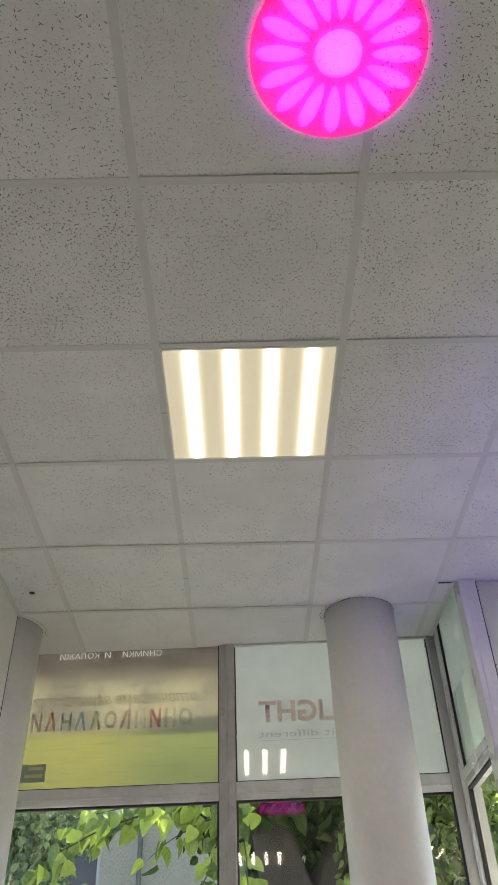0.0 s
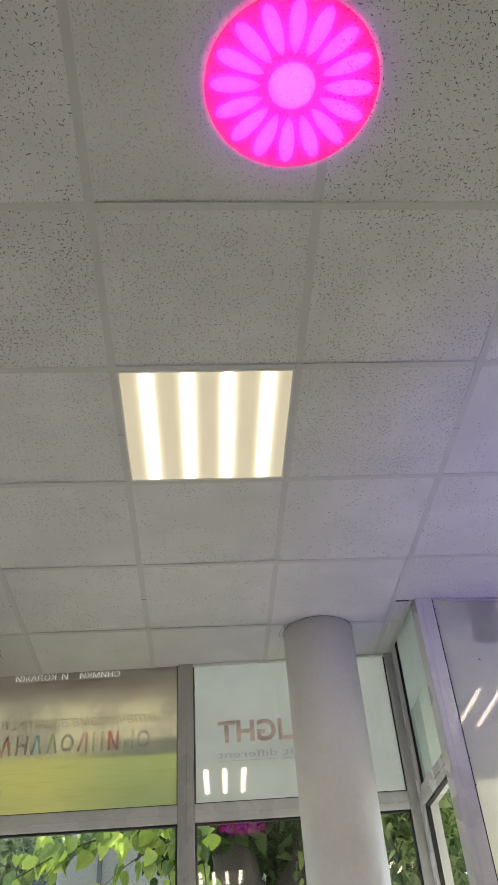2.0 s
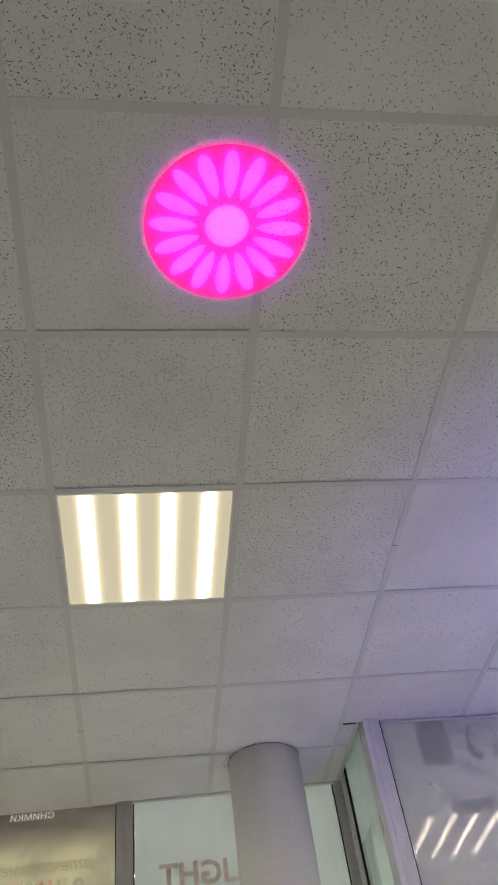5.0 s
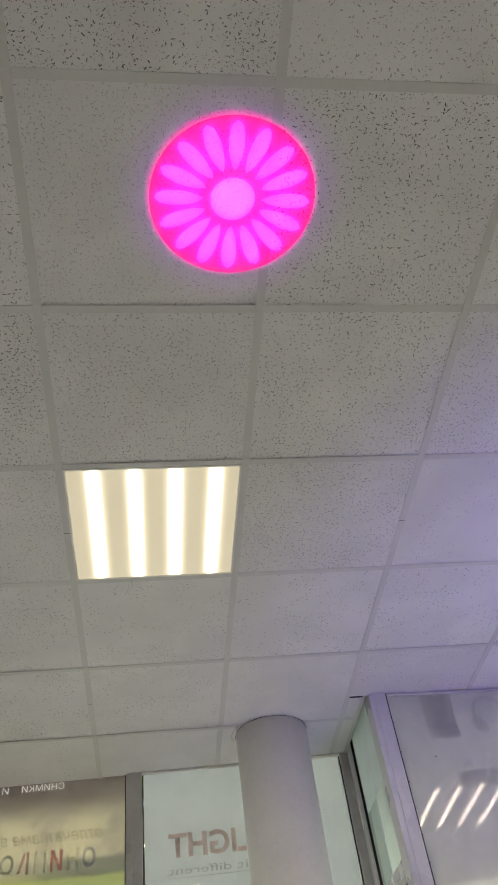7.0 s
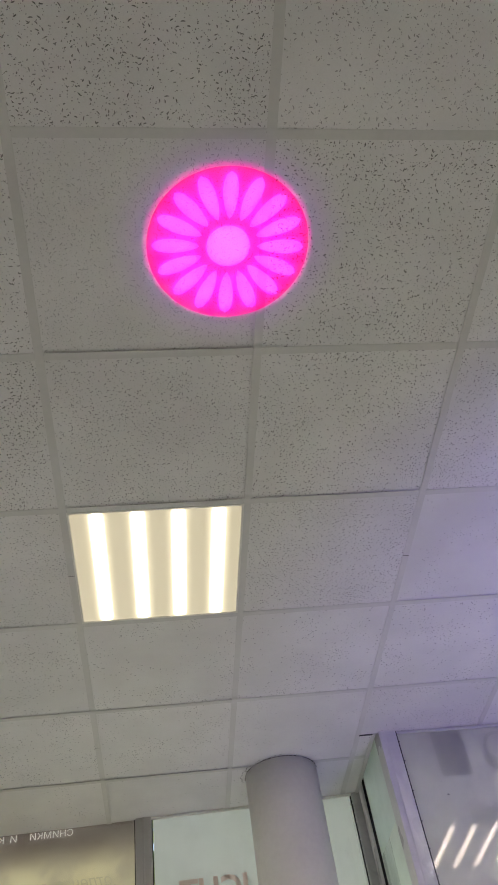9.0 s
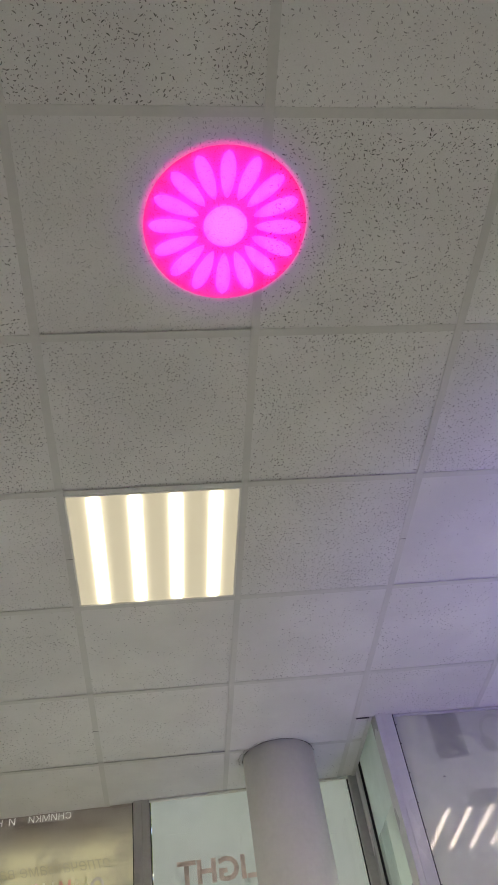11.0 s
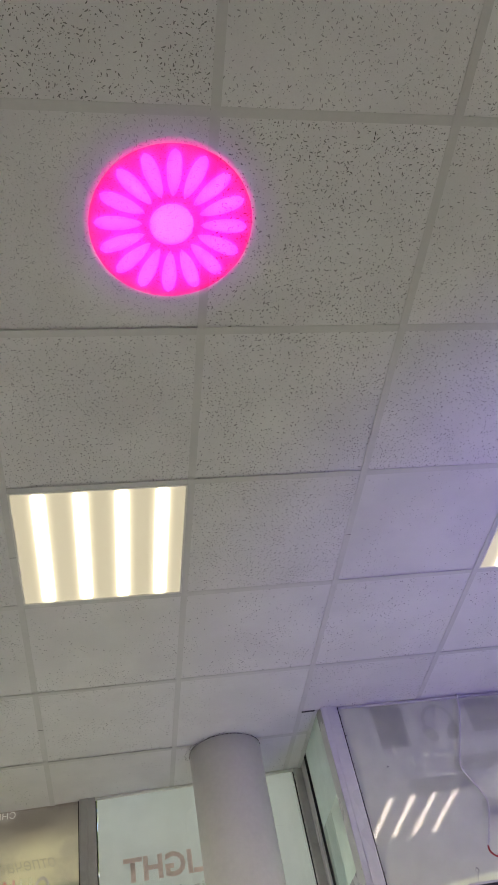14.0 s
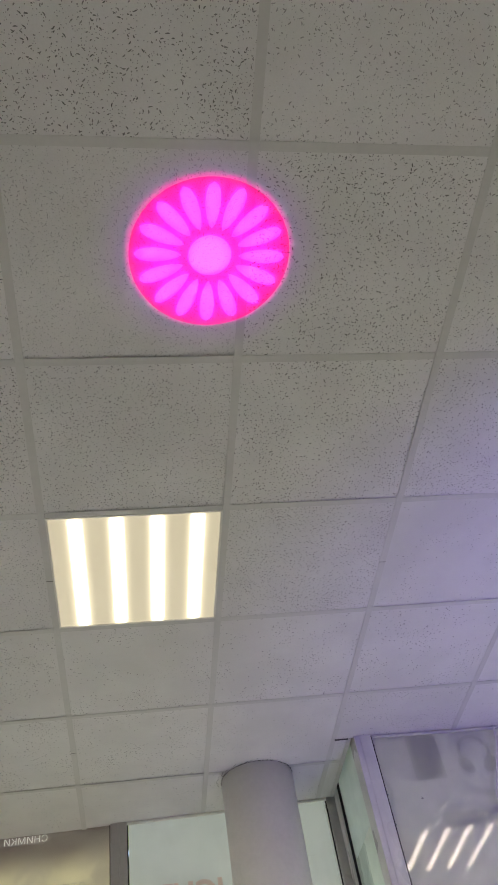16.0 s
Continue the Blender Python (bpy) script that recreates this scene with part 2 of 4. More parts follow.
TILE = fissured_tile("coarse_mineral_tile", 0.56, 0.0044, 1.0, 80.0, 0.0015)
FADED_TILE = fissured_tile("faded_mineral_tile", 0.66, 0.0044, 0.5)
FINE_TILE = fissured_tile("fine_mineral_tile", 0.56, 0.0028, 1.0, 74.0, 0.0018, 1.3)
PLAIN_TILE = fissured_tile("worn_mineral_tile", 0.30, 0.0026, 0.95, 62.0, 0.0021, 1.9)
CLEAN_TILE = fissured_tile("clean_mineral_tile", 0.15, 0.0022, 0.7, 62.0, 0.0020, 1.6)
TEE = surface("painted_tee", (0.56, 0.56, 0.54), (0.62, 0.615, 0.59), 4, 60, 0.5, 0.03)
PLENUM = surface("plenum_dark", (0.05, 0.05, 0.05), (0.09, 0.09, 0.085), 2, 30, 0.9, 0.1)
WALL = surface("white_wall_paint", (0.70, 0.69, 0.66), (0.78, 0.77, 0.74), 1.5, 70, 0.6, 0.12)
COLUMN = surface("column_paint", (0.70, 0.685, 0.655), (0.78, 0.765, 0.73), 2.2, 45, 0.42, 0.10)
# unseen floor, kept this light to bounce lamplight up at the ceiling
FLOOR = surface("floor_tile", (0.58, 0.575, 0.565), (0.66, 0.655, 0.645), 2.5, 40, 0.35, 0.05)
FRAME = surface("window_frame_plastic", (0.60, 0.60, 0.59), (0.68, 0.68, 0.665), 3, 40, 0.28, 0.03)
GREY_FRAME = surface("grey_frame", (0.42, 0.415, 0.40), (0.50, 0.495, 0.48), 3, 40, 0.32, 0.03)
GASKET = surface("black_gasket", (0.012, 0.012, 0.012), (0.025, 0.025, 0.025), 5, 60, 0.6, 0.05)
DIFFUSER = lamp_diffuser()
TRIM = surface("lamp_trim", (0.70, 0.69, 0.64), (0.78, 0.77, 0.72), 4, 60, 0.4, 0.02)
GLASS = clear_glass("window_glass", haze=0.02)
PANEL_GLASS = clear_glass("panel_glass", 1.42, (0.97, 0.98, 0.96), haze=0.012)
BANNER = backlit("photo_banner_film", None, 0.44, photo_print)
WHITE_FILM = backlit("white_film", (0.76, 0.785, 0.775), 0.33, vary=0.02)
GREEN_FILM = backlit("pale_green_film", (0.80, 0.86, 0.82), 0.44, clear=0.0, vary=0.03)
PANEL_FILM = backlit("panel_film", (0.78, 0.785, 0.72), 0.40, vary=0.025)
INK_BROWN = backlit("brown_ink", (0.80, 0.64, 0.60), 0.78, vary=0.02)
INK_GREY = backlit("grey_ink", (0.64, 0.62, 0.55), 0.66, vary=0.02)
INK_TAG = backlit("tagline_ink", (0.62, 0.625, 0.61), 0.62, vary=0.02)
INK_DARK = backlit("slate_ink", (0.46, 0.54, 0.66), 0.35, vary=0.02)
INK_WHITE = backlit("white_ink", (0.86, 0.84, 0.81), 0.28, vary=0.02)
INK_SCUFF = backlit("grey_scuff", (0.35, 0.35, 0.33), 0.4, vary=0.02)
PRINTED_SHADOW = backlit("faint_shadow_print", (0.73, 0.74, 0.67), 0.60, vary=0.02)
PRINTED_SHADOW_PALE = backlit("faint_pale_shadow_print", (0.76, 0.77, 0.70), 0.58, vary=0.02)
BLACK = surface("black_plastic", (0.015, 0.015, 0.016), (0.03, 0.03, 0.032), 6, 80, 0.4, 0.05)
WHITE_PLASTIC = surface("white_plastic", (0.66, 0.65, 0.62), (0.74, 0.73, 0.70), 6, 80, 0.4, 0.03)
BEIGE = surface("beige_plastic", (0.48, 0.43, 0.34), (0.56, 0.51, 0.42), 6, 80, 0.45, 0.03)
RED = surface("red_insulation", (0.35, 0.012, 0.012), (0.45, 0.02, 0.02), 8, 80, 0.45, 0.03)
STEEL = surface("worn_steel", (0.45, 0.44, 0.42), (0.62, 0.61, 0.59), 12, 90, 0.28, 0.05, 1.0)
EDGE_BAND = surface("olive_edge_band", (0.075, 0.07, 0.048), (0.105, 0.10, 0.07), 6, 60, 0.45, 0.05)
COPPER = surface("copper_holder", (0.30, 0.11, 0.05), (0.42, 0.17, 0.08), 8, 60, 0.4, 0.05, 0.6)
# fine light-dark mottling puts the shading of the rough relief into the colour
STUCCO = surface("roughcast", (0.45, 0.40, 0.32), (0.68, 0.61, 0.49), 1.2, 30, 0.95, 1.0, fine_share=0.65)
STUCCO.node_tree.nodes["Bump"].inputs["Distance"].default_value = 0.07
HOUSE_TRIM = surface("house_trim", (0.52, 0.51, 0.48), (0.60, 0.59, 0.56), 3, 30, 0.7, 0.2)
DARK_PANE = surface("dark_pane", (0.035, 0.03, 0.03), (0.075, 0.05, 0.045), 2, 12, 0.12, 0.0)
ROOF = surface("roof_tile", (0.22, 0.10, 0.07), (0.34, 0.16, 0.11), 2, 20, 0.85, 0.4)
PIPE = surface("weathered_pipe", (0.13, 0.115, 0.09), (0.21, 0.19, 0.155), 3, 30, 0.6, 0.1)
BARK = surface("bark", (0.045, 0.038, 0.03), (0.11, 0.095, 0.08), 3, 26, 0.95, 1.0)
BARK.node_tree.nodes["Bump"].inputs["Distance"].default_value = 0.012
for n_ in [q for q in BARK.node_tree.nodes if q.type == "TEX_NOISE"]:
    st = BARK.node_tree.nodes.new("ShaderNodeMapping")
    st.inputs["Scale"].default_value = (2.2, 2.2, 0.35)
    BARK.node_tree.links.new(coords(BARK.node_tree), st.inputs[0])
    BARK.node_tree.links.new(st.outputs[0], n_.inputs["Vector"])
PALE_BARK = surface("pale_bark", (0.26, 0.25, 0.20), (0.40, 0.38, 0.32), 3, 22, 0.9, 0.8)
# tone raised so the unseen ground throws sunlight onto the house wall
GROUND = surface("sun_bounce_ground", (0.22, 0.21, 0.17), (0.36, 0.34, 0.29), 0.8, 14, 0.95, 0.6)
LEAF = backlit("linden_leaf", None, 0.58, leaf_colour((0.06, 0.13, 0.03), (0.56, 0.70, 0.12), False), gloss=0.05)
CROWN = backlit("crown_leaf", None, 0.58, leaf_colour((0.07, 0.13, 0.04), (0.52, 0.62, 0.20)), gloss=0.04)
# lightened and greyed past foliage green: haze is put into this colour
HAZE_CROWN = backlit("haze_toned_leaf", None, 0.52, leaf_colour((0.15, 0.21, 0.13), (0.50, 0.60, 0.32)), gloss=0.03)
# darker copy of the crown leaf, with the crown's shade put into its colour
SHADE_TONED_LEAF = backlit("shade_toned_leaf", None, 0.2, leaf_colour((0.025, 0.05, 0.02), (0.07, 0.12, 0.035)))
GREEN_LED = mat("green_led")[0]
GREEN_LED.node_tree.nodes["Principled BSDF"].inputs["Emission Color"].default_value = (0.02, 1.0, 0.12, 1)
GREEN_LED.node_tree.nodes["Principled BSDF"].inputs["Emission Strength"].default_value = 1.6
SLIDE_RED = slide_glass("slide_red", (0.72, 0.003, 0.31))
SLIDE_PETAL = slide_glass("slide_petal", (0.62, 0.045, 1.0))
SLIDE_HUB = slide_glass("slide_hub", (0.72, 0.09, 1.0))
SLIDE_HALO = [slide_glass("slide_halo", (0.026 * f, 0.006 * f, 0.052 * f)) for f in (1.0, 0.78, 0.6, 0.46, 0.34, 0.24, 0.16, 0.10, 0.05, 0.02)]


def light_tint_film(name, colour, tint):
    """Thin added film: mostly lets the tile show, tinted like the projected light."""
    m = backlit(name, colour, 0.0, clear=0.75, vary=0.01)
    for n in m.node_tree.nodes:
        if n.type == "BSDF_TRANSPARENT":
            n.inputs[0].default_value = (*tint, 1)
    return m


FIELD_LIGHT_FILM = light_tint_film("crimson_light_film", (0.8, 0.06, 0.34), (1.0, 0.44, 0.76))
PETAL_LIGHT_FILM = light_tint_film("pink_light_film", (0.8, 0.30, 0.8), (1.0, 0.82, 1.0))


# ---------------------------------------------------------------- mesh helpers
def finish(bm, name, material, smooth=False):
    me = bpy.data.meshes.new(name)
    bm.normal_update()
    bm.to_mesh(me)
    bm.free()
    for m in (material if isinstance(material, (list, tuple)) else (material,)):
        me.materials.append(m)
    if smooth:
        for f in me.polygons:
            f.use_smooth = True
    return me


def part(name, bm, material, parent, label="", smooth=False):
    ob = new(name, finish(bm, name, material, smooth))
    ob.parent = parent
    return tagged(ob, label)


def empty(name, m=None):
    ob = new(name)
    ob.empty_display_size = 0.1
    if m is not None:
        ob.matrix_world = m
    return ob


def box(bm, lo, hi, bevel=0.0, mi=0):
    lo, hi = Vector(lo), Vector(hi)
    r = bmesh.ops.create_cube(bm, size=1.0, matrix=Matrix.Translation((lo + hi) / 2) @ Matrix.Diagonal((*(hi - lo), 1)))
    vs = r["verts"]
    fs = {f for v in vs for f in v.link_faces}
    for f in fs:
        f.material_index = mi
    if bevel:
        es = {e for v in vs for e in v.link_edges}
        bmesh.ops.bevel(bm, geom=list(es), offset=bevel, segments=2, profile=0.5, affect="EDGES", clamp_overlap=True)
    return bm


def boxed(lo, hi, bevel=0.0):
    return box(bmesh.new(), lo, hi, bevel)


def lathe(profile, segments=48, centre=(0, 0)):
    """A turned form from (radius, height) pairs."""
    bm = bmesh.new()
    rings = []
    for r, z in profile:
        rings.append([bm.verts.new((centre[0] + r * math.cos(a), centre[1] + r * math.sin(a), z)) for a in
                      (2 * math.pi * i / segments for i in range(segments))])
    for a, b in zip(rings, rings[1:]):
        for i in range(segments):
            j = (i + 1) % segments
            bm.faces.new((a[i], a[j], b[j], b[i]))
    if profile[0][0] > 1e-6:
        bm.faces.new(rings[0][::-1])
    if profile[-1][0] > 1e-6:
        bm.faces.new(rings[-1])
    bmesh.ops.remove_doubles(bm, verts=bm.verts, dist=1e-6)
    bmesh.ops.recalc_face_normals(bm, faces=bm.faces)
    return bm


def tube(points, radii, segments=10, bm=None):
    """A round bar through points, tapering by radii."""
    bm = bm or bmesh.new()
    pts = [Vector(p) for p in points]
    rings = []
    for i, p in enumerate(pts):
        d = (pts[min(i + 1, len(pts) - 1)] - pts[max(i - 1, 0)]).normalized()
        a = d.cross(Vector((0, 0, 1)) if abs(d.z) < 0.9 else Vector((1, 0, 0))).normalized()
        b = d.cross(a)
        r = radii[i] if isinstance(radii, (list, tuple)) else radii
        rings.append([bm.verts.new(p + r * (math.cos(t) * a + math.sin(t) * b)) for t in (2 * math.pi * k / segments for k in range(segments))])
    for a, b in zip(rings, rings[1:]):
        for k in range(segments):
            bm.faces.new((a[k], a[(k + 1) % segments], b[(k + 1) % segments], b[k]))
    bm.faces.new(rings[0][::-1])
    bm.faces.new(rings[-1])
    return bm


def smooth_line(points, steps=8):
    """Catmull-Rom through points."""
    p = [Vector(q) for q in points]
    p = [2 * p[0] - p[1], *p, 2 * p[-1] - p[-2]]
    out = []
    for i in range(1, len(p) - 2):
        for s in range(steps):
            t = s / steps
            out.append(0.5 * (2 * p[i] + (p[i + 1] - p[i - 1]) * t + (2 * p[i - 1] - 5 * p[i] + 4 * p[i + 1] - p[i + 2]) * t * t
                              + (3 * p[i] - p[i - 1] - 3 * p[i + 1] + p[i + 2]) * t ** 3))
    return out + [p[-2]]


def rect_ring(bm, u0, u1, z0, z1, w, v0, v1):
    """Four bars round a rectangle, inside it, w wide."""
    box(bm, (u0, v0, z0), (u1, v1, z0 + w))
    box(bm, (u0, v0, z1 - w), (u1, v1, z1))
    box(bm, (u0, v0, z0 + w), (u0 + w, v1, z1 - w))
    box(bm, (u1 - w, v0, z0 + w), (u1, v1, z1 - w))
    return bm


def sheet(u0, u1, v, z0, z1):
    bm = bmesh.new()
    bm.faces.new([bm.verts.new(p) for p in ((u0, v, z0), (u1, v, z0), (u1, v, z1), (u0, v, z1))])
    return bm


def lettering(name, body, parent, material, u_start, z0, width, height, v, shear=0.0, label="", bold=0.0):
    """Writing for readers outside: from indoors it runs backwards, from u_start towards smaller or larger u as it hangs."""
    cu = bpy.data.curves.new(name, "FONT")
    cu.body, cu.shear, cu.extrude, cu.resolution_u, cu.offset = body, shear, 0.0, 3, bold
    tmp = bpy.data.objects.new(name, cu)
    scene.collection.objects.link(tmp)
    bpy.context.view_layer.update()
    me = bpy.data.meshes.new_from_object(tmp)
    bpy.data.objects.remove(tmp)
    xs, ys = [q.co.x for q in me.vertices], [q.co.y for q in me.vertices]
    sx = width / (max(xs) - min(xs))
    sy = height / (max(ys) - min(ys))
    x0, y0 = min(xs), min(ys)
    for q in me.vertices:
        q.co = (u_start - (q.co.x - x0) * sx, v, z0 + (q.co.y - y0) * sy)
    me.materials.clear()
    me.materials.append(material)
    ob = new(name, me)
    ob.parent = parent
    return tagged(ob, label)


# ---------------------------------------------------------------- ceiling, floor, walls
H, T, LEFT, RIGHT, BACK = 3.0, 0.6, -0.862, 4.3, -4.0
WIN = pose(0, 2.243, 0, 0, 0, -2.4)
PAN = pose(1.385, 1.598, 0, 0, 0, 2.1)
rng = random.Random(4)


def row(j):
    """Where the cross tees run; offsets, more where j < 0, fit the camera's view."""
    return j * T + 0.011 + (0.008 if j < 0 else 0.0)


# (3, -5), (6, 0), (6, -5): unseen, added at regular spacing for room light
LAMPS = [(0, 0), (3, 0), (0, -5), (3, -5), (6, 0), (6, -5)]

bm = bmesh.new()
HALF, OVER = 0.012, 0.0065
for i in range(-2, 8):
    for j in range(-7, 4):
        if (i, j) in LAMPS:
            continue
        x0, x1, y0, y1 = i * T, (i + 1) * T, row(j), row(j + 1)
        pieces = [(max(x0, LEFT), min(x1, RIGHT), max(y0, BACK), min(y1, 1.62))]
        if y1 > 1.62:
            pieces = [(max(x0, LEFT), min(x1, 1.285), max(y0, BACK), min(y1, 2.31))]
            if i == 2:
                pieces = [(1.2, 1.285, max(y0, 1.606), min(y1, 2.2))]
                if j == 2:
                    pieces.append((1.2, 1.8, y0, 1.606))
            elif i > 2:
                pieces = [(x0, min(x1, RIGHT), y0, 1.62 + 0.035 * (x1 - 1.5))] if j == 2 else []
        for a, b, c, d in pieces:
            if b - a < 0.03 or d - c < 0.03:
                continue
            lift = 0.0022 + rng.random() ** 2 * 0.0035
            kind = 0 if j <= -2 else (3 if j <= 0 and i < 2 or j == -1 else (3 if rng.random() < 0.25 and j < 2 else 4))
            kind = 6 if j == 3 or (i, j) in ((1, 2), (2, 0)) else kind
            kind = 5 if (i, j) in ((0, -2), (-2, -2), (3, -3)) else kind
            box(bm, (a + OVER, c + OVER, H + lift), (b - OVER, d - OVER, H + lift + 0.014), mi=kind)
web = 0.0015
for i in range(-1, 8):
    x = i * T
    top = 2.31 if i < 2 else (2.19 if i == 2 else 1.62 + 0.035 * (x - 1.5))
    box(bm, (x - HALF, BACK, H), (x + HALF, top, H + 0.0012), mi=1)
    box(bm, (x - web, BACK, H + 0.0012), (x + web, top, H + 0.035), mi=1)
for j in range(-6, 4):
    y = row(j)
    for i in range(-2, 8):
        a, b = max(i * T, LEFT), min((i + 1) * T, RIGHT)
        if y > 1.61:
            if i > 2:
                continue
            b = min(b, 1.285)
        a2, b2 = a + (HALF if i > -2 else 0), b - (HALF if b == (i + 1) * T else 0)
        dz = rng.random() * 0.0006
        box(bm, (a2 + 0.0004, y - HALF, H + dz), (b2 - 0.0004, y + HALF, H + dz + 0.0012), mi=1)
        box(bm, (a2, y - web, H + dz + 0.0012), (b2, y + web, H + 0.035), mi=1)
# edge angles along the left wall, the side glass and the front panel
box(bm, (LEFT, BACK, H - 0.0008), (LEFT + 0.02, 1.84, H + 0.0008), mi=1)
box(bm, (1.266, 1.60, H - 0.0015), (1.286, 2.19, H + 0.001), mi=1)
box(bm, (-2.0, -4.2, H + 0.2), (4.6, 2.20, H + 0.25), mi=2)
# splice marks in the main runners, a knocked-out hole, a gap at the corner
for x, y in ((0, 0.33), (1.2, 0.33), (0.6, -1.5), (1.2, -1.45), (0, 1.5)):
    box(bm, (x - HALF, y, H - 0.0006), (x + HALF, y + 0.0022, H - 0.0001), mi=2)
box(bm, (1.206, 1.594, H - 0.003), (1.270, 1.603, H - 0.0005), mi=2)
bmesh.ops.create_cone(bm, cap_ends=True, segments=14, radius1=0.014, radius2=0.014, depth=0.0012, matrix=Matrix.Translation((-0.741, 1.603, H + 0.0008)))
for f in bm.faces:
    if len(f.verts) == 14 or abs(f.calc_center_median().x + 0.741) < 0.02 and abs(f.calc_center_median().y - 1.603) < 0.02:
        f.material_index = 2
# the front edge follows the glazing, which runs a little askew
for v in bm.verts:
    if v.co.y > 2.15 and v.co.z < H + 0.1:
        v.co.y = min(v.co.y, 2.258 - 0.0419 * v.co.x)
ceiling = new("ceiling", finish(bm, "ceiling", (TILE, TEE, PLENUM, FINE_TILE, PLAIN_TILE, FADED_TILE, CLEAN_TILE)))
tagged(ceiling, "suspended ceiling of speckled white mineral-fibre tiles in a painted grid", "ceiling", kind="structure")

floor = new("floor", finish(boxed((-2, BACK - 0.2, -0.12), (RIGHT + 0.2, 2.31, 0)), "floor", FLOOR))
tagged(floor, "unseen shop floor made pale to bounce light to the ceiling", "floor", kind="structure")
for name, lo, hi, text in (
        ("wall_west", (LEFT - 0.2, BACK, 0), (LEFT, 1.845, H + 0.2), "plain white painted side wall"),
        ("wall_north_west", (LEFT - 0.6, 1.845, 0), (LEFT - 0.02, 2.26, H + 0.2), "white wall end behind the round pilaster"),
        ("wall_south", (LEFT - 0.2, BACK - 0.2, 0), (RIGHT + 0.2, BACK, H + 0.2), "plain white back wall"),
        ("wall_east", (RIGHT, BACK, 0), (RIGHT + 0.2, 2.0, H + 0.2), "plain white end wall")):
    tagged(new(name, finish(boxed(lo, hi), name, WALL)), text, "wall", kind="structure")


# unseen lintels added over glazing close the space above the ceiling to sky light
for name, m_, lo, hi in (("wall_north", pose(0, 2.243, 0, 0, 0, -2.4), (-1.3, -0.055, 3.062), (1.30, 0.056, 3.40)),
                         ("wall_north_return", Matrix.Translation((1.292, 2.165, 0)) @ Matrix.Rotation(radians(-90), 4, "Z"), (-0.02, -0.02, 3.062), (0.50, 0.03, 3.19)),
                         ("wall_north_east", PAN, (-0.09, -0.02, 3.032), (2.93, 0.018, 3.19))):
    ob = new(name, finish(boxed(lo, hi), name, WALL))
    ob.matrix_world = m_
    tagged(ob, "unseen lintel added above the shop window to block light", "wall", kind="structure")


# ---------------------------------------------------------------- ceiling lamps
def ceiling_light():
    root = empty("ceiling_light")
    b = rect_ring(bmesh.new(), -0.2895, 0.2895, -0.2895, 0.2895, 0.007, -0.0006, 0.004)
    bmesh.ops.rotate(b, verts=b.verts, matrix=Matrix.Rotation(radians(90), 3, "X"))
    part("trim_frame", b, TRIM, root, "thin white metal trim")
    b = boxed((-0.2825, -0.2825, 0.0015), (0.2825, 0.2825, 0.004))
    part("diffuser", b, DIFFUSER, root, "frosted lit diffuser with four tube bands")
    part("housing", boxed((-0.288, -0.288, 0.006), (0.288, 0.288, 0.07)), TRIM, root)
    return tagged(root, "square recessed ceiling light with four glowing warm tubes", "ceiling light", "ceiling lights in the grid")


first = ceiling_light()
first.matrix_world = pose(0.3, row(0) + 0.3, H)
for i, j in LAMPS[1:]:
    copy_thing(first, pose((i + 0.5) * T, row(j) + 0.3, H))


# ---------------------------------------------------------------- flower projection
def petal_outline(r0, r1, w, angle, z, steps=14):
    """A long drop, wider towards its outer end."""
    pts = []
    for s in (1, -1):
        row = []
        for k in range(steps + 1):
            q = k / steps
            r = r0 + (r1 - r0) * q
            half = w * (math.sin(math.pi / 2 * q / 0.60) ** 0.70 if q < 0.60 else math.sqrt(max(0.0, 1 - ((q - 0.60) / 0.40) ** 2)))
            row.append((r, s * half))
        pts += row if s == 1 else row[::-1][1:-1]
    c, n = math.cos(angle), math.sin(angle)
    return [(x * c - y * n, x * n + y * c, z) for x, y in pts]


def disc_mesh(r0, r1, z, seg=72):
    bm = bmesh.new()
    out = [bm.verts.new((r1 * math.cos(a), r1 * math.sin(a), z)) for a in (2 * math.pi * k / seg for k in range(seg))]
    if r0 <= 0:
        bm.faces.new(out)
        return bm
    inn = [bm.verts.new((r0 * math.cos(a), r0 * math.sin(a), z)) for a in (2 * math.pi * k / seg for k in range(seg))]
    for k in range(seg):
        bm.faces.new((inn[k], out[k], out[(k + 1) % seg], inn[(k + 1) % seg]))
    return bm


def field_mesh(scale, z, angles):
    """The round field with petal-shaped and hub openings cut out of it."""
    bm = bmesh.new()
    loops = [[(scale * math.cos(a), scale * math.sin(a), z) for a in (2 * math.pi * k / 96 for k in range(96))],
             [(0.268 * scale * math.cos(a), 0.268 * scale * math.sin(a), z) for a in (2 * math.pi * k / 48 for k in range(48))]]
    loops += [petal_outline(0.355 * scale, 0.94 * scale, 0.093 * scale, a, z) for a in angles]
    edges = []
    for lp in loops:
        vs = [bm.verts.new(q) for q in lp]
        edges += [bm.edges.new((vs[k], vs[(k + 1) % len(vs)])) for k in range(len(vs))]
    bmesh.ops.triangle_fill(bm, use_beauty=True, use_dissolve=False, edges=edges, normal=(0, 0, 1))
    return bm


def filled(outline):
    bm = bmesh.new()
    bm.faces.new([bm.verts.new(q) for q in outline])
    return bm


ANGLES = [radians(90 + 22.5 * k + 1.0) for k in range(16)]
LAMP_Z, SLIDE_Z = 0.10, 0.42
S = 0.985 * FLOWER_R * (SLIDE_Z - LAMP_Z) / (H - LAMP_Z)
proj = empty("flower_projector", pose(FLOWER[0], FLOWER[1], 0))
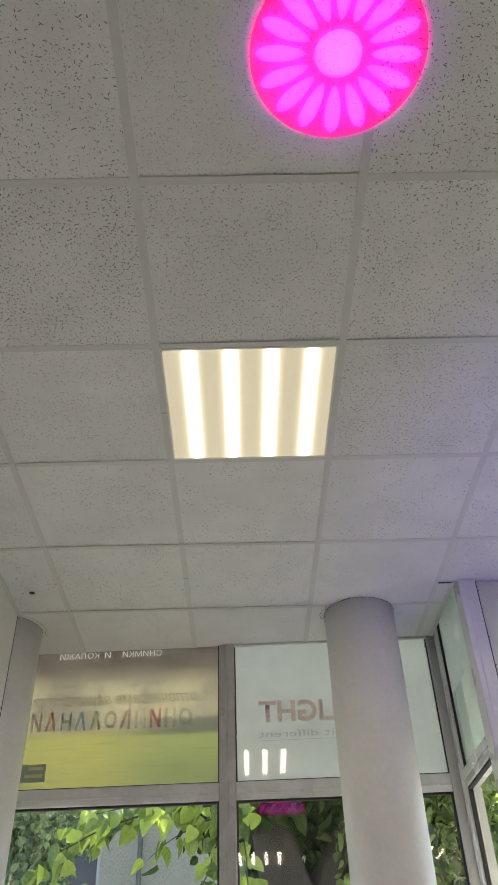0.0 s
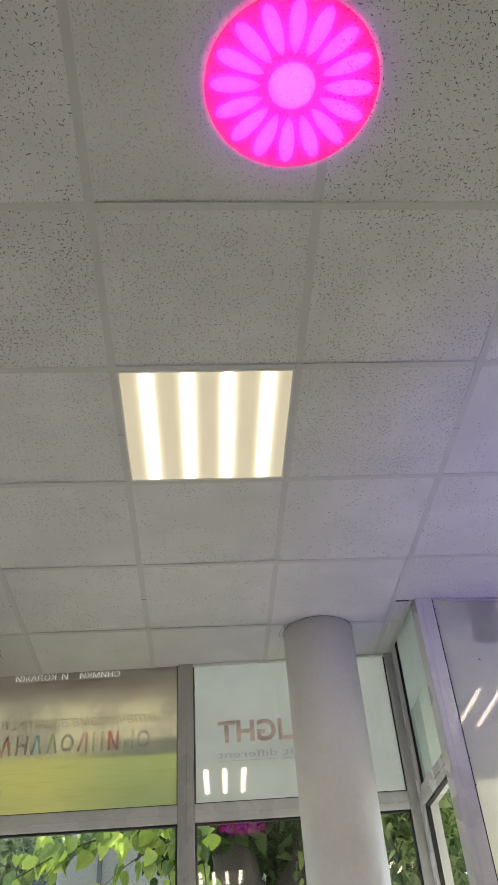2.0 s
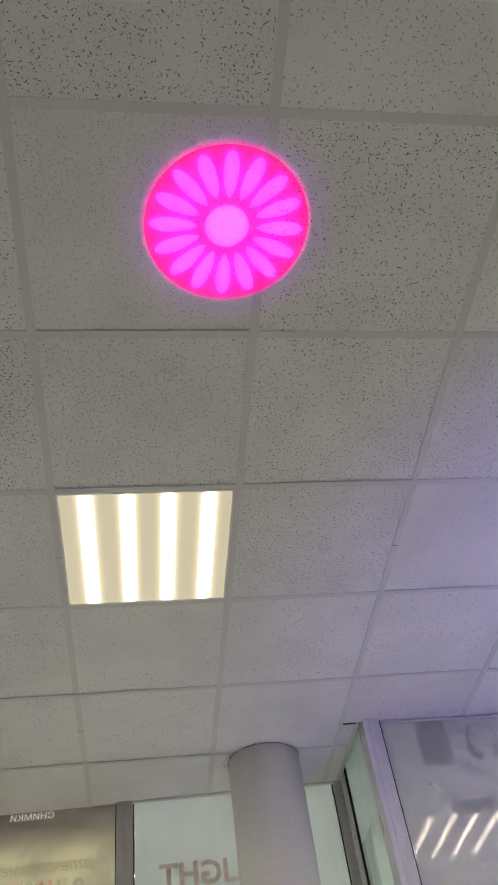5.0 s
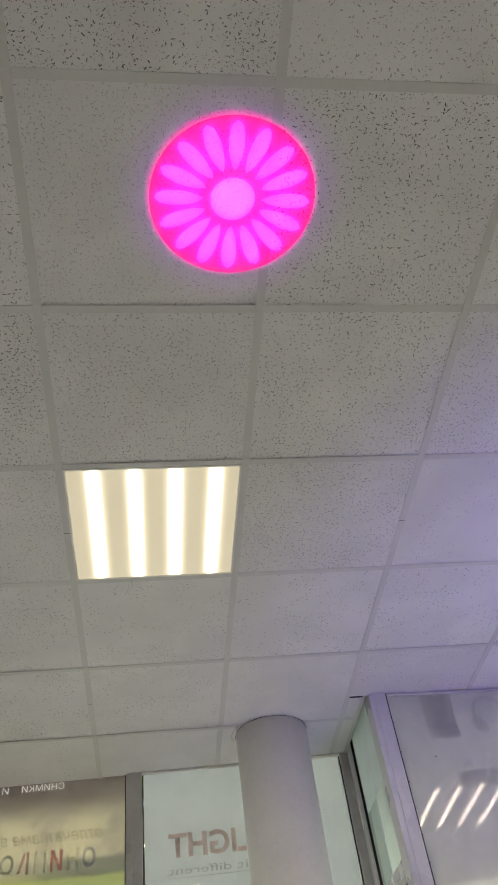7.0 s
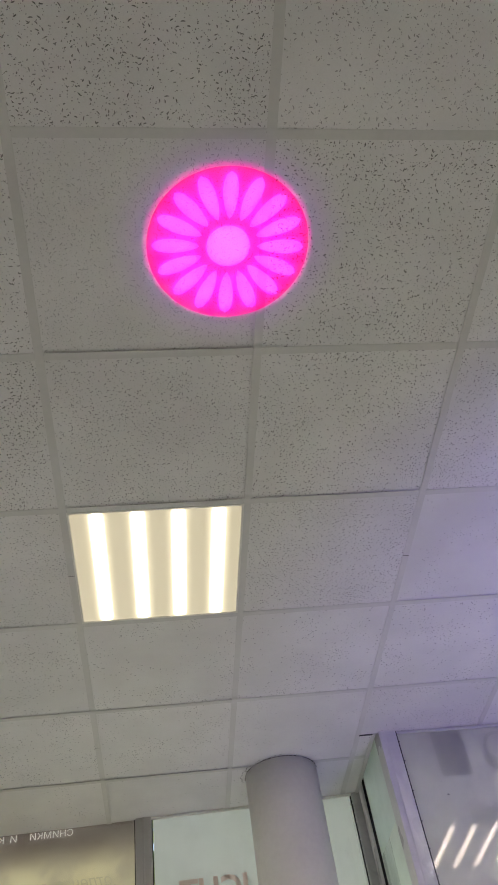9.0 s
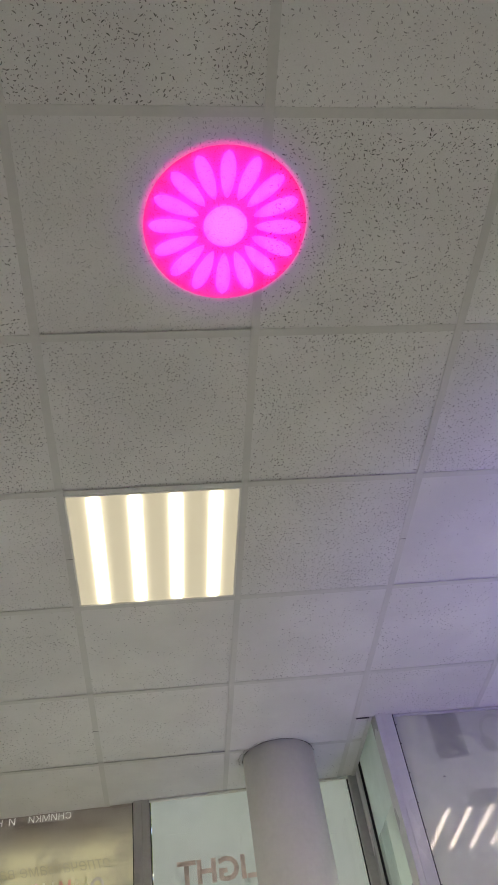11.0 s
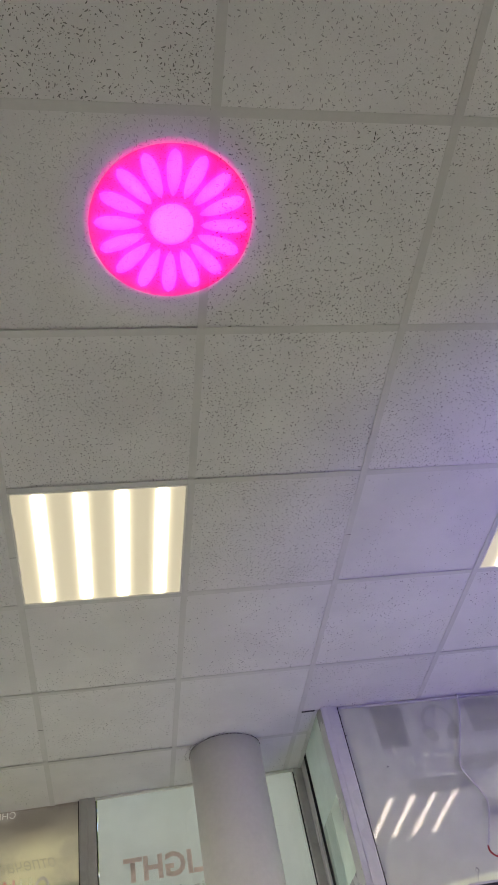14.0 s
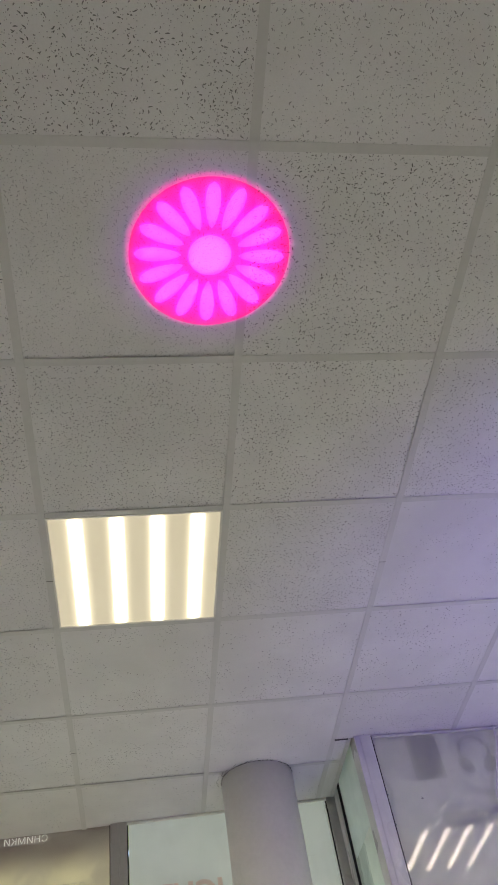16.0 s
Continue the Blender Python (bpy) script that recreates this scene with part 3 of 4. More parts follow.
part("housing", lathe([(0.09, 0), (0.10, 0.01), (0.10, 0.30), (0.085, 0.33), (0.05, 0.34), (0.05, 0.41), (0.055, 0.415), (0.055, 0.43), (0.046, 0.43),
                       (0.046, 0.345), (0.08, 0.32), (0.09, 0.29), (0.09, 0.06), (0.0, 0.06)], 40), BLACK, proj, smooth=True)
part("slide_field", field_mesh(S, SLIDE_Z, ANGLES), SLIDE_RED, proj, "red glass slide")
part("slide_hub", disc_mesh(0, 0.268 * S, SLIDE_Z, 48), SLIDE_HUB, proj)
for a in ANGLES:
    part("slide_petal", filled(petal_outline(0.355 * S, 0.94 * S, 0.093 * S, a, SLIDE_Z)), SLIDE_PETAL, proj)
# outer rings put the violet bloom around the flower into the slide glass
for k, m_ in enumerate(SLIDE_HALO):
    part("slide_rim", disc_mesh(S * (1 + 0.05 * k), S * (1.05 + 0.05 * k), SLIDE_Z), m_, proj)
part("slide_mask", disc_mesh(S * 1.5, 0.047, SLIDE_Z), BLACK, proj)
tagged(proj, "black upright lamp projecting a pink flower onto the ceiling", "projector")

# film added over the lit tiles; its pink stands in for projected light
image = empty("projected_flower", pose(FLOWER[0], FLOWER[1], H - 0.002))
part("field", field_mesh(FLOWER_R, 0.0, ANGLES), FIELD_LIGHT_FILM, image, "round film tinted crimson like the projected light")
part("hub", disc_mesh(0, 0.268 * FLOWER_R, -0.0006, 48), PETAL_LIGHT_FILM, image, "round centre film tinted pink like the projected light")
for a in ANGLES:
    part("petal", filled(petal_outline(0.355 * FLOWER_R, 0.94 * FLOWER_R, 0.093 * FLOWER_R, a, -0.0006)), PETAL_LIGHT_FILM, image, "petal film tinted pink like the projected light")
tagged(image, "added pink-tinted film over the flower of light projected on the tiles", "light projection")

washer = empty("wash_light", pose(2.3, -1.5, 0))
part("base_plate", boxed((-0.12, -0.10, 0), (0.12, 0.10, 0.02), 0.005), BLACK, washer)
part("housing", lathe([(0.07, 0.02), (0.11, 0.06), (0.11, 0.17), (0.10, 0.17), (0.09, 0.10), (0.0, 0.10)], 32), BLACK, washer, smooth=True)
tagged(washer, "black floor-standing colour wash spotlight", "spotlight")


# ---------------------------------------------------------------- columns
def column(x, y, name_label, first_tear):
    root = empty("column", pose(x, y, 0))
    part("shaft", lathe([(0.175, 0.0), (0.175, 0.8), (0.175, 1.6), (0.175, 2.4), (0.175, H + 0.15)], 72), COLUMN, root, smooth=True)
    g = bmesh.new()
    r = random.Random(int(x * 100) + 7)
    n = 150
    inner, outer = [], []
    w = 0.003
    for k in range(n):
        a = 2 * math.pi * k / n
        w = max(0.0003, min(0.006, w + r.uniform(-0.0020, 0.0020)))
        if r.random() < 0.06:
            w = r.choice((0.0004, 0.011, 0.001))
        inner.append(g.verts.new((0.1752 * math.cos(a), 0.1752 * math.sin(a), H - 0.0016)))
        outer.append(g.verts.new(((0.1752 + w) * math.cos(a), (0.1752 + w) * math.sin(a), H - 0.0012)))
    for k in range(n):
        if r.random() < 0.68:
            g.faces.new((inner[k], outer[k], outer[(k + 1) % n], inner[(k + 1) % n]))
    part("ragged_gap", g, PLENUM, root, "dark ragged cut in the tile round the shaft")
    for k in range(16):
        a, w = radians(first_tear + 6.5 * k + r.uniform(-2, 2)), r.uniform(0.010, 0.024)
        c0, c1 = 0.183 + r.uniform(0, 0.016), 0.003
        t_ = bmesh.new()
        out_ = Vector((math.cos(a), math.sin(a), 0))
        run_ = (Vector((-out_.y, out_.x, 0)) + out_ * r.uniform(-0.35, 0.35)) * w
        p_ = out_ * c0 + Vector((0, 0, H - 0.0022))
        t_.faces.new([t_.verts.new(q) for q in (p_, p_ + run_, p_ + run_ * 0.9 + out_ * c1, p_ + out_ * c1 * 0.6)])
        part("tear", t_, PLENUM, root, "short dark tear in the tile")
    tagged(root, name_label, "column", "round columns")
    return root


column(0.855, 1.90, "round white painted column reaching the ceiling before the window", 165)
column(-0.95, 1.99, "round white painted pilaster half sunk in the side wall", -75)
bm = boxed((LEFT - 0.001, 1.8305, 0), (LEFT + 0.002, 1.8340, H))
tagged(new("trim", finish(bm, "trim", GASKET)), "dark settled crack between wall and round pilaster", "trim", kind="structure")


# ---------------------------------------------------------------- shop-front windows
def bay(name, m, u0, u1, left_w, right_w, label, film, top=3.06, tz=(2.212, 2.296), frame=FRAME, skew=0.033):
    """One glazed bay: posts, rails, an upper filmed pane over a clear lower one."""
    root = empty(name, m)
    z0 = 0.35
    part("bottom_rail", boxed((u0, 0, z0 - 0.08), (u1, 0.07, z0), 0.004), frame, root)
    part("transom", boxed((u0, 0.0, tz[0]), (u1, 0.07, tz[1]), 0.005), frame, root, "white plastic cross rail")
    lip = boxed((u0, -0.006, tz[0] + 0.03), (u1, 0.002, tz[0] + 0.036), 0.001)
    part("transom_lip", lip, frame, root)
    if left_w:
        part("post", boxed((u0 - left_w, -0.003, 0.2), (u0, 0.075, top), 0.006), frame, root)
    if right_w:
        b = boxed((u1, -0.003, 0.2), (u1 + right_w, 0.075, top), 0.006)
        box(b, (u1 + right_w * 0.45, -0.010, 0.2), (u1 + right_w * 0.55, 0.0, top), 0.002)
        part("post", b, GREY_FRAME, root, "grey aluminium mullion")
    part("sill_wall", boxed((u0 - left_w, 0.0, -0.1), (u1 + right_w, 0.09, z0 - 0.08)), WALL, root)
    for lo, hi, kind in ((z0, tz[0], "pane"), (tz[1], top, "top_pane")):
        part("gasket", rect_ring(bmesh.new(), u0, u1, lo, hi, 0.010 if kind == "pane" else 0.005, 0.010, 0.030 if kind == "pane" else 0.022), GASKET, root, "black rubber seal")
        sh = sheet(u0 + 0.004, u1 - 0.004, 0.022, lo, hi)
        for v in sh.verts:
            v.co.y += skew * (v.co.x - (u0 + u1) / 2) + 0.007 * (v.co.z - 2.3)
        p = part(kind, sh, GLASS, root, "clear glass pane")
        p.visible_shadow = False
    tagged(root, label, "window", kind="structure")
    return root


bay("window_1", WIN, -1.10, 0.130, 0, 0.082, "white-framed shop window with a filmed upper light", BANNER)
bay("window_2", WIN, 0.212, 1.246, 0, 0.0, "white-framed shop window beside the corner post", WHITE_FILM)
SIDE = Matrix.Translation((1.292, 2.165, 0)) @ Matrix.Rotation(radians(-90), 4, "Z")
side = bay("window_3", SIDE, 0.03, 0.505, 0.055, 0.0, "narrow white-framed return window with a pale film", GREEN_FILM, skew=0.0)
corner = boxed((1.246, -0.004, 0.0), (1.300, 0.075, 3.06), 0.006)
ob = new("trim", finish(corner, "trim", GREY_FRAME))
ob.matrix_world = WIN
tagged(ob, "grey aluminium corner post of the shop front", "trim", kind="structure")
# thin white bead where the ceiling meets the second bay
ob = new("trim", finish(boxed((0.212, -0.004, 2.992), (1.246, 0.012, 3.004), 0.002), "trim", TRIM))
ob.matrix_world = WIN
tagged(ob, "thin white bead along the window head", "trim", kind="structure")

banner = empty("photo_banner", WIN)
part("film", boxed((-1.09, 0.050, 2.30), (0.126, 0.052, 2.9748)), BANNER, banner)
heading = bmesh.new()
for word, start, wide in (("СНИМКИ", -0.187, 0.213), ("И", -0.467, 0.031), ("КОЛАЖИ", -0.530, 0.214)):
    ob = lettering("caption", word, banner, INK_WHITE, start, 2.982, wide, 0.034, 0.0500, label="white capitals seen from behind", bold=0.0)
    heading.from_mesh(ob.data)
# the strip above is printed round the capitals, which stay white
bmesh.ops.remove_doubles(heading, verts=heading.verts, dist=1e-6)
bmesh.ops.delete(heading, geom=[e for e in heading.edges if len(e.link_faces) != 1], context="EDGES_FACES")
bmesh.ops.delete(heading, geom=heading.faces[:], context="FACES_ONLY")
rim = [heading.verts.new(q) for q in ((-1.09, 0.05, 2.975), (0.126, 0.05, 2.975), (0.126, 0.05, 3.055), (-1.09, 0.05, 3.055))]
for k in range(4):
    heading.edges.new((rim[k], rim[(k + 1) % 4]))
bmesh.ops.triangle_fill(heading, use_beauty=True, use_dissolve=False, edges=heading.edges[:], normal=(0, -1, 0))
twin = bmesh.ops.duplicate(heading, geom=heading.faces[:])["geom"]
bmesh.ops.translate(heading, verts=[q for q in twin if isinstance(q, bmesh.types.BMVert)], vec=(0, 0.002, 0))
part("film_top", heading, BANNER, banner)
lettering("script_line", "отпечатваме вашите спомени", banner, INK_GREY, 0.013, 2.722, 1.02, 0.046, 0.0475, 0.35, "grey slanted script seen from behind")


def raised(bm):
    """Tall letter-like shapes: stretched about their middle line and set at the banner's height."""
    for q in bm.verts:
        q.co.z = 2.640 + (q.co.z - 2.555) * 1.4
    return bm


cols = [(0.58, 0.52, 0.66), (0.95, 0.95, 0.82), (0.86, 0.30, 0.32), (0.97, 0.95, 0.84), (0.82, 0.54, 0.60), (0.20, 0.22, 0.17),
        (0.66, 0.80, 0.56), (0.56, 0.80, 0.95), (0.50, 0.54, 0.52), (0.72, 0.36, 0.32), (0.66, 0.52, 0.58)]


def slanted(u, lean, ink, shift=0.0):
    """One leaning stroke."""
    t_ = bmesh.new()
    box(t_, (-0.0065, -0.0004, -0.036), (0.0065, 0.0004, 0.036))
    bmesh.ops.rotate(t_, verts=t_.verts, matrix=Matrix.Rotation(radians(lean), 3, "Y"))
    bmesh.ops.translate(t_, verts=t_.verts, vec=(u - 0.029 + shift, 0.0476, 2.555))
    part("logo_shape", raised(t_), ink, banner)


for k, c in enumerate(cols):
    u = -0.020 - 0.0775 * k
    ink = backlit("logo_ink", tuple(0.5 * v + 0.47 for v in c), 0.84, vary=0.02)
    if k in (0, 5):
        d = disc_mesh(0.021, 0.033, 0, 28)
        bmesh.ops.rotate(d, verts=d.verts, matrix=Matrix.Rotation(radians(90), 3, "X"))
        bmesh.ops.translate(d, verts=d.verts, vec=(u - 0.029, 0.0475, 2.555))
        part("logo_shape", raised(d), ink, banner)
    elif k in (6, 7, 9):
        slanted(u, 17, ink, -0.012)
        slanted(u, -17, ink, 0.012)
    elif k == 4:
        slanted(u, 0, ink, 0.020)
        slanted(u, 24, ink, -0.008)
    else:
        b = bmesh.new()
        box(b, (u - 0.012, 0.0472, 2.520), (u, 0.0480, 2.590))
        box(b, (u - 0.056, 0.0472, 2.520), (u - 0.044, 0.0480, 2.590))
        if k in (1, 8):
            box(b, (u - 0.044, 0.0472, 2.549), (u - 0.012, 0.0480, 2.560))
        part("logo_shape", raised(b), ink, banner)
        if k in (2, 10):
            slanted(u, -32, ink)
part("badge", boxed((-0.90, 0.0472, 2.345), (-0.742, 0.0482, 2.430)), INK_DARK, banner, "slate-blue badge")
for z, a in ((2.402, 0.075), (2.366, 0.09)):
    part("badge_bar", boxed((-0.754 - a, 0.0458, z), (-0.754, 0.0466, z + 0.016)), INK_WHITE, banner)
tagged(banner, "translucent printed photo banner of a green field on the window", "window banner")

film2 = empty("advert_film", WIN)
part("film", boxed((0.218, 0.050, 2.30), (1.242, 0.052, 3.055)), WHITE_FILM, film2)
lettering("headline", "LIGHT", film2, INK_BROWN, 0.333 + 0.405, 2.590, 0.405, 0.115, 0.0475, label="pale red-brown capitals seen from behind", bold=0.03)
for word, start, wide in (("it", 0.712, 0.050), ("different", 0.330 + 0.302, 0.302)):
    lettering("tagline", word, film2, INK_TAG, start, 2.516, wide, 0.034, 0.0475, label="grey small letters seen from behind")
part("rule", boxed((0.330, 0.0472, 2.4995), (0.98, 0.0480, 2.5015)), INK_TAG, film2)
tagged(film2, "white translucent advertising film with backward lettering on the window", "window film")

film3 = empty("frosted_film", SIDE)
part("film", boxed((0.034, 0.0245, 2.297), (0.503, 0.0265, 3.055)), GREEN_FILM, film3)
tagged(film3, "pale green frosted film on the narrow return window", "window film")

# ---------------------------------------------------------------- white front panel with painted shadow shapes
panel = empty("window_4", PAN)
b = boxed((-0.090, -0.012, 0.0), (-0.006, 0.075, 3.03), 0.004)
box(b, (-0.062, -0.0145, 0.0), (-0.058, -0.011, 3.03))
part("post", b, FRAME, panel, "white plastic corner post")
part("joint", boxed((-0.006, -0.004, 0.0), (0.0, 0.05, 3.03)), GASKET, panel)
b = sheet(0.0, 2.95, 0.0, 0.0, 3.03)
for v in b.verts:
    v.co.y += 0.019 * (v.co.z - 2.5) - 0.030 * v.co.x
p = part("pane", b, PANEL_GLASS, panel, "glossy glass")
p.visible_shadow = False
part("head_bead", boxed((0.0, -0.012, 2.990), (2.95, 0.004, 2.999), 0.002), TEE, panel)
tagged(panel, "large glossy white-filmed glass front with faint painted shadow shapes", "window", kind="structure")
pf = empty("poster_film", PAN)
part("film", boxed((0.002, 0.012, 0.0), (2.95, 0.015, 3.03)), PANEL_FILM, pf)


def patch(poly, v, name, material):
    bm = bmesh.new()
    bm.faces.new([bm.verts.new((u, v, z)) for u, z in poly])
    part(name, bm, material, pf)


def rounded(u0, u1, z0, z1, r=0.02, n=5):
    pts = []
    for cu, cz, a0 in ((u1 - r, z1 - r, 0), (u0 + r, z1 - r, 90), (u0 + r, z0 + r, 180), (u1 - r, z0 + r, 270)):
        pts += [(cu + r * math.cos(radians(a0 + 90 * k / n)), cz + r * math.sin(radians(a0 + 90 * k / n))) for k in range(n + 1)]
    return pts


# shadows of boxes behind the film, painted on as flat grey patches
patch(rounded(0.165, 0.315, 2.775, 2.992, 0.012), 0.0110, "grey_print", PRINTED_SHADOW)
patch(rounded(0.655, 0.86, 2.815, 2.985, 0.012), 0.0110, "grey_print", PRINTED_SHADOW)
patch(rounded(0.475, 0.98, 2.635, 2.705, 0.012), 0.0110, "grey_print", PRINTED_SHADOW_PALE)
patch(rounded(0.235, 0.56, 2.545, 2.620, 0.012), 0.0110, "grey_print", PRINTED_SHADOW_PALE)
patch(rounded(0.545, 0.70, 2.395, 2.500, 0.030), 0.0110, "grey_print", PRINTED_SHADOW_PALE)
# headphone shape in the same painted shadow grey: a band with two ear cups
bm = bmesh.new()
ring = []
for k in range(25):
    a = radians(-28 + 236 * k / 24)
    ring.append((0.487 + 0.083 * math.cos(a), 2.888 + 0.088 * math.sin(a), 0.487 + 0.067 * math.cos(a), 2.888 + 0.072 * math.sin(a)))
vs = [(bm.verts.new((a, 0.0110, b)), bm.verts.new((c, 0.0110, d))) for a, b, c, d in ring]
for q, w in zip(vs, vs[1:]):
    bm.faces.new((q[0], w[0], w[1], q[1]))
part("headphone_band", bm, PRINTED_SHADOW, pf)
for u, tilt in ((0.428, 35), (0.545, -30)):
    pts = [(u + 0.030 * math.cos(a) * math.cos(radians(tilt)) - 0.046 * math.sin(a) * math.sin(radians(tilt)),
            2.828 + 0.030 * math.cos(a) * math.sin(radians(tilt)) + 0.046 * math.sin(a) * math.cos(radians(tilt))) for a in (2 * math.pi * k / 24 for k in range(24))]
    patch(pts, 0.0106, "headphone_cup", PRINTED_SHADOW)
for z in (2.955, 2.86, 2.72, 2.585, 2.47, 2.36, 2.25, 2.14):
    patch(rounded(0.004, 0.011, z, z + 0.004, 0.0015, 2), 0.0110, "staple", GASKET)
patch([(0.155, 2.690), (0.161, 2.694), (0.160, 2.702), (0.165, 2.694), (0.172, 2.692), (0.163, 2.688)], 0.0110, "scuff", INK_SCUFF)
tagged(pf, "white poster film with faint painted shadows of headphones and boxes", "poster")

cable = empty("cable", PAN)
pts = [(0.622, -0.022, 3.0), (0.60, -0.024, 2.90), (0.545, -0.026, 2.76), (0.505, -0.024, 2.66), (0.515, -0.022, 2.60), (0.560, -0.022, 2.50),
       (0.555, -0.022, 2.44), (0.520, -0.022, 2.36), (0.487, -0.022, 2.288)]
pts = [(u, -0.026 * u - 0.0045, z) for u, v, z in pts]
part("sheath", tube(smooth_line(pts), 0.0038, 10), WHITE_PLASTIC, cable, smooth=True)
part("red_lead", tube(smooth_line([(0.487, -0.0175, 2.292), (0.487, -0.0175, 2.268), (0.505, -0.019, 2.247), (0.53, -0.021, 2.238)]), 0.0036, 10), RED, cable, "red bare lead", smooth=True)
tagged(cable, "thin white cable with a red end hanging before the panel", "cable")

hook = empty("hook", PAN)
part("wire", tube(smooth_line([(0.395, -0.003, 2.170), (0.395, -0.022, 2.188), (0.403, -0.022, 2.200), (0.397, -0.022, 2.212), (0.389, -0.022, 2.200), (0.395, -0.022, 2.188)]), 0.0016, 8), STEEL, hook, smooth=True)
tagged(hook, "small wire hook on the panel", "hook")

led = empty("led_sign", PAN)
part("frame", boxed((0.325, -0.05, 1.93), (1.05, -0.004, 2.150), 0.006), WHITE_PLASTIC, led, "silver-white rim")
part("screen", boxed((0.337, -0.054, 1.942), (1.038, -0.049, 2.138), 0.002), BLACK, led)
r = random.Random(3)
dots = bmesh.new()
for a in range(46):
    for c in range(11):
        if r.random() < 0.42:
            u, z = 0.36 + a * 0.0145, 1.965 + c * 0.0145
            box(dots, (u, -0.0555, z), (u + 0.009, -0.0535, z + 0.009))
tagged(part("dots", dots, GREEN_LED, led, "glowing green dots"), kind="stuff")
tagged(led, "black running-text display with green dots against the panel", "display")


# ---------------------------------------------------------------- things by the side wall
shelf = empty("wall_shelf")
b = bmesh.new()
lo = [(-0.627, 1.163), (-0.70, 2.08), (LEFT - 0.002, 2.08), (LEFT - 0.002, 1.163)]
vb = [b.verts.new((x, y, 1.642)) for x, y in lo]
vt = [b.verts.new((x, y, 1.662)) for x, y in lo]
b.faces.new(vb[::-1])
b.faces.new(vt)
for k in range(4):
    b.faces.new((vb[k], vb[(k + 1) % 4], vt[(k + 1) % 4], vt[k]))
part("board", b, WHITE_PLASTIC, shelf, "white board")
b = bmesh.new()
d = Vector((-0.073, 0.917, 0)).normalized()
n = Vector((d.y, -d.x, 0)) * 0.004
p0, p1 = Vector((-0.627, 1.163, 0)), Vector((-0.70, 2.08, 0))
vs = [[b.verts.new(q + Vector((0, 0, z))) for q in (p0 + n * 0.2, p1 + n * 0.2, p1 + n, p0 + n)] for z in (1.634, 1.664)]
b.faces.new(vs[0][::-1])
b.faces.new(vs[1])
for k in range(4):
    b.faces.new((vs[0][k], vs[0][(k + 1) % 4], vs[1][(k + 1) % 4], vs[1][k]))
part("edge_band", b, EDGE_BAND, shelf, "dark olive edge")
br = part("bracket", boxed((-0.835, 1.72, 1.630), (-0.775, 1.86, 1.643), 0.003), EDGE_BAND, shelf, "dark drilled bracket plate")
for k in range(3):
    part("screw", lathe([(0.0, 1.626), (0.006, 1.627), (0.008, 1.631)], 14, (-0.805, 1.75 + 0.04 * k)), WHITE_PLASTIC, br)
tagged(shelf, "white wall shelf with a dark olive front edge", "shelf")

jar = empty("jar_lamp", pose(-0.70, 1.10, -0.244) @ Matrix.Scale(1.08, 4))
part("glass", lathe([(0.012, 1.770), (0.030, 1.785), (0.052, 1.815), (0.074, 1.850), (0.090, 1.880), (0.095, 1.910), (0.092, 1.935)], 40), clear_glass("jar_glass", 1.5, (0.90, 0.95, 0.94), True), jar, "clear tapering glass", smooth=True)
part("collar", lathe([(0.096, 1.920), (0.100, 1.923), (0.100, 1.938), (0.094, 1.942), (0.094, 1.962), (0.099, 1.966), (0.099, 1.978), (0.060, 1.984), (0.030, 1.990), (0.030, 2.02), (0.0, 2.02)], 40), STEEL, jar, "worn steel collar", smooth=True)
part("bulb_holder", lathe([(0.0, 1.86), (0.03, 1.865), (0.045, 1.89), (0.045, 1.93), (0.0, 1.93)], 24), COPPER, jar, "copper-brown bulb holder", smooth=True)
for a in (-25, 40, 150):
    b = bmesh.new()
    ca, sa = math.cos(radians(a)), math.sin(radians(a))
    tube(smooth_line([(0.099 * ca, 0.099 * sa, 1.985), (0.112 * ca, 0.112 * sa, 1.975), (0.113 * ca, 0.113 * sa, 1.94), (0.094 * ca, 0.094 * sa, 1.915)], 5), 0.004, 8, b)
    part("clip", b, STEEL, jar, "wire spring clip", smooth=True)
part("arm", tube(smooth_line([(0.0, 0, 2.015), (0.0, 0, 2.05), (-0.05, 0, 2.075), (-0.16, 0, 2.075)]), 0.009, 12), STEEL, jar, smooth=True)
part("wall_plate", boxed((-0.162, -0.035, 2.03), (-0.150, 0.035, 2.12), 0.004), STEEL, jar)
tagged(jar, "clamped glass jar lamp in a worn steel collar on the wall", "wall lamp")

switch = empty("wall_switch")
part("plate", boxed((LEFT - 0.001, 1.735, 1.80), (LEFT + 0.012, 1.822, 1.89), 0.004), WHITE_PLASTIC, switch)
part("rocker", boxed((LEFT + 0.010, 1.752, 1.822), (LEFT + 0.017, 1.805, 1.875), 0.003), BEIGE, switch, "beige rocker")
tagged(switch, "beige wall switch on the white wall", "switch")


# ---------------------------------------------------------------- outdoors
ground = new("ground", finish(boxed((-80, 2.33, -0.4), (80, 120, -0.12)), "ground", GROUND))
tagged(ground, "unseen ground outside the shop window, made pale to bounce sun", "ground", kind="structure")

HY = 13.0
house = empty("house", pose(0, HY, 0))
b = bmesh.new()
openings = [(-3.05, -2.22, 2.95, 4.50), (-0.29, 0.95, 3.52, 4.75)]
xs = sorted({-12.0, 4.6, *[v for o in openings for v in o[:2]]})
zs = sorted({-0.2, 5.39, *[v for o in openings for v in o[2:]]})
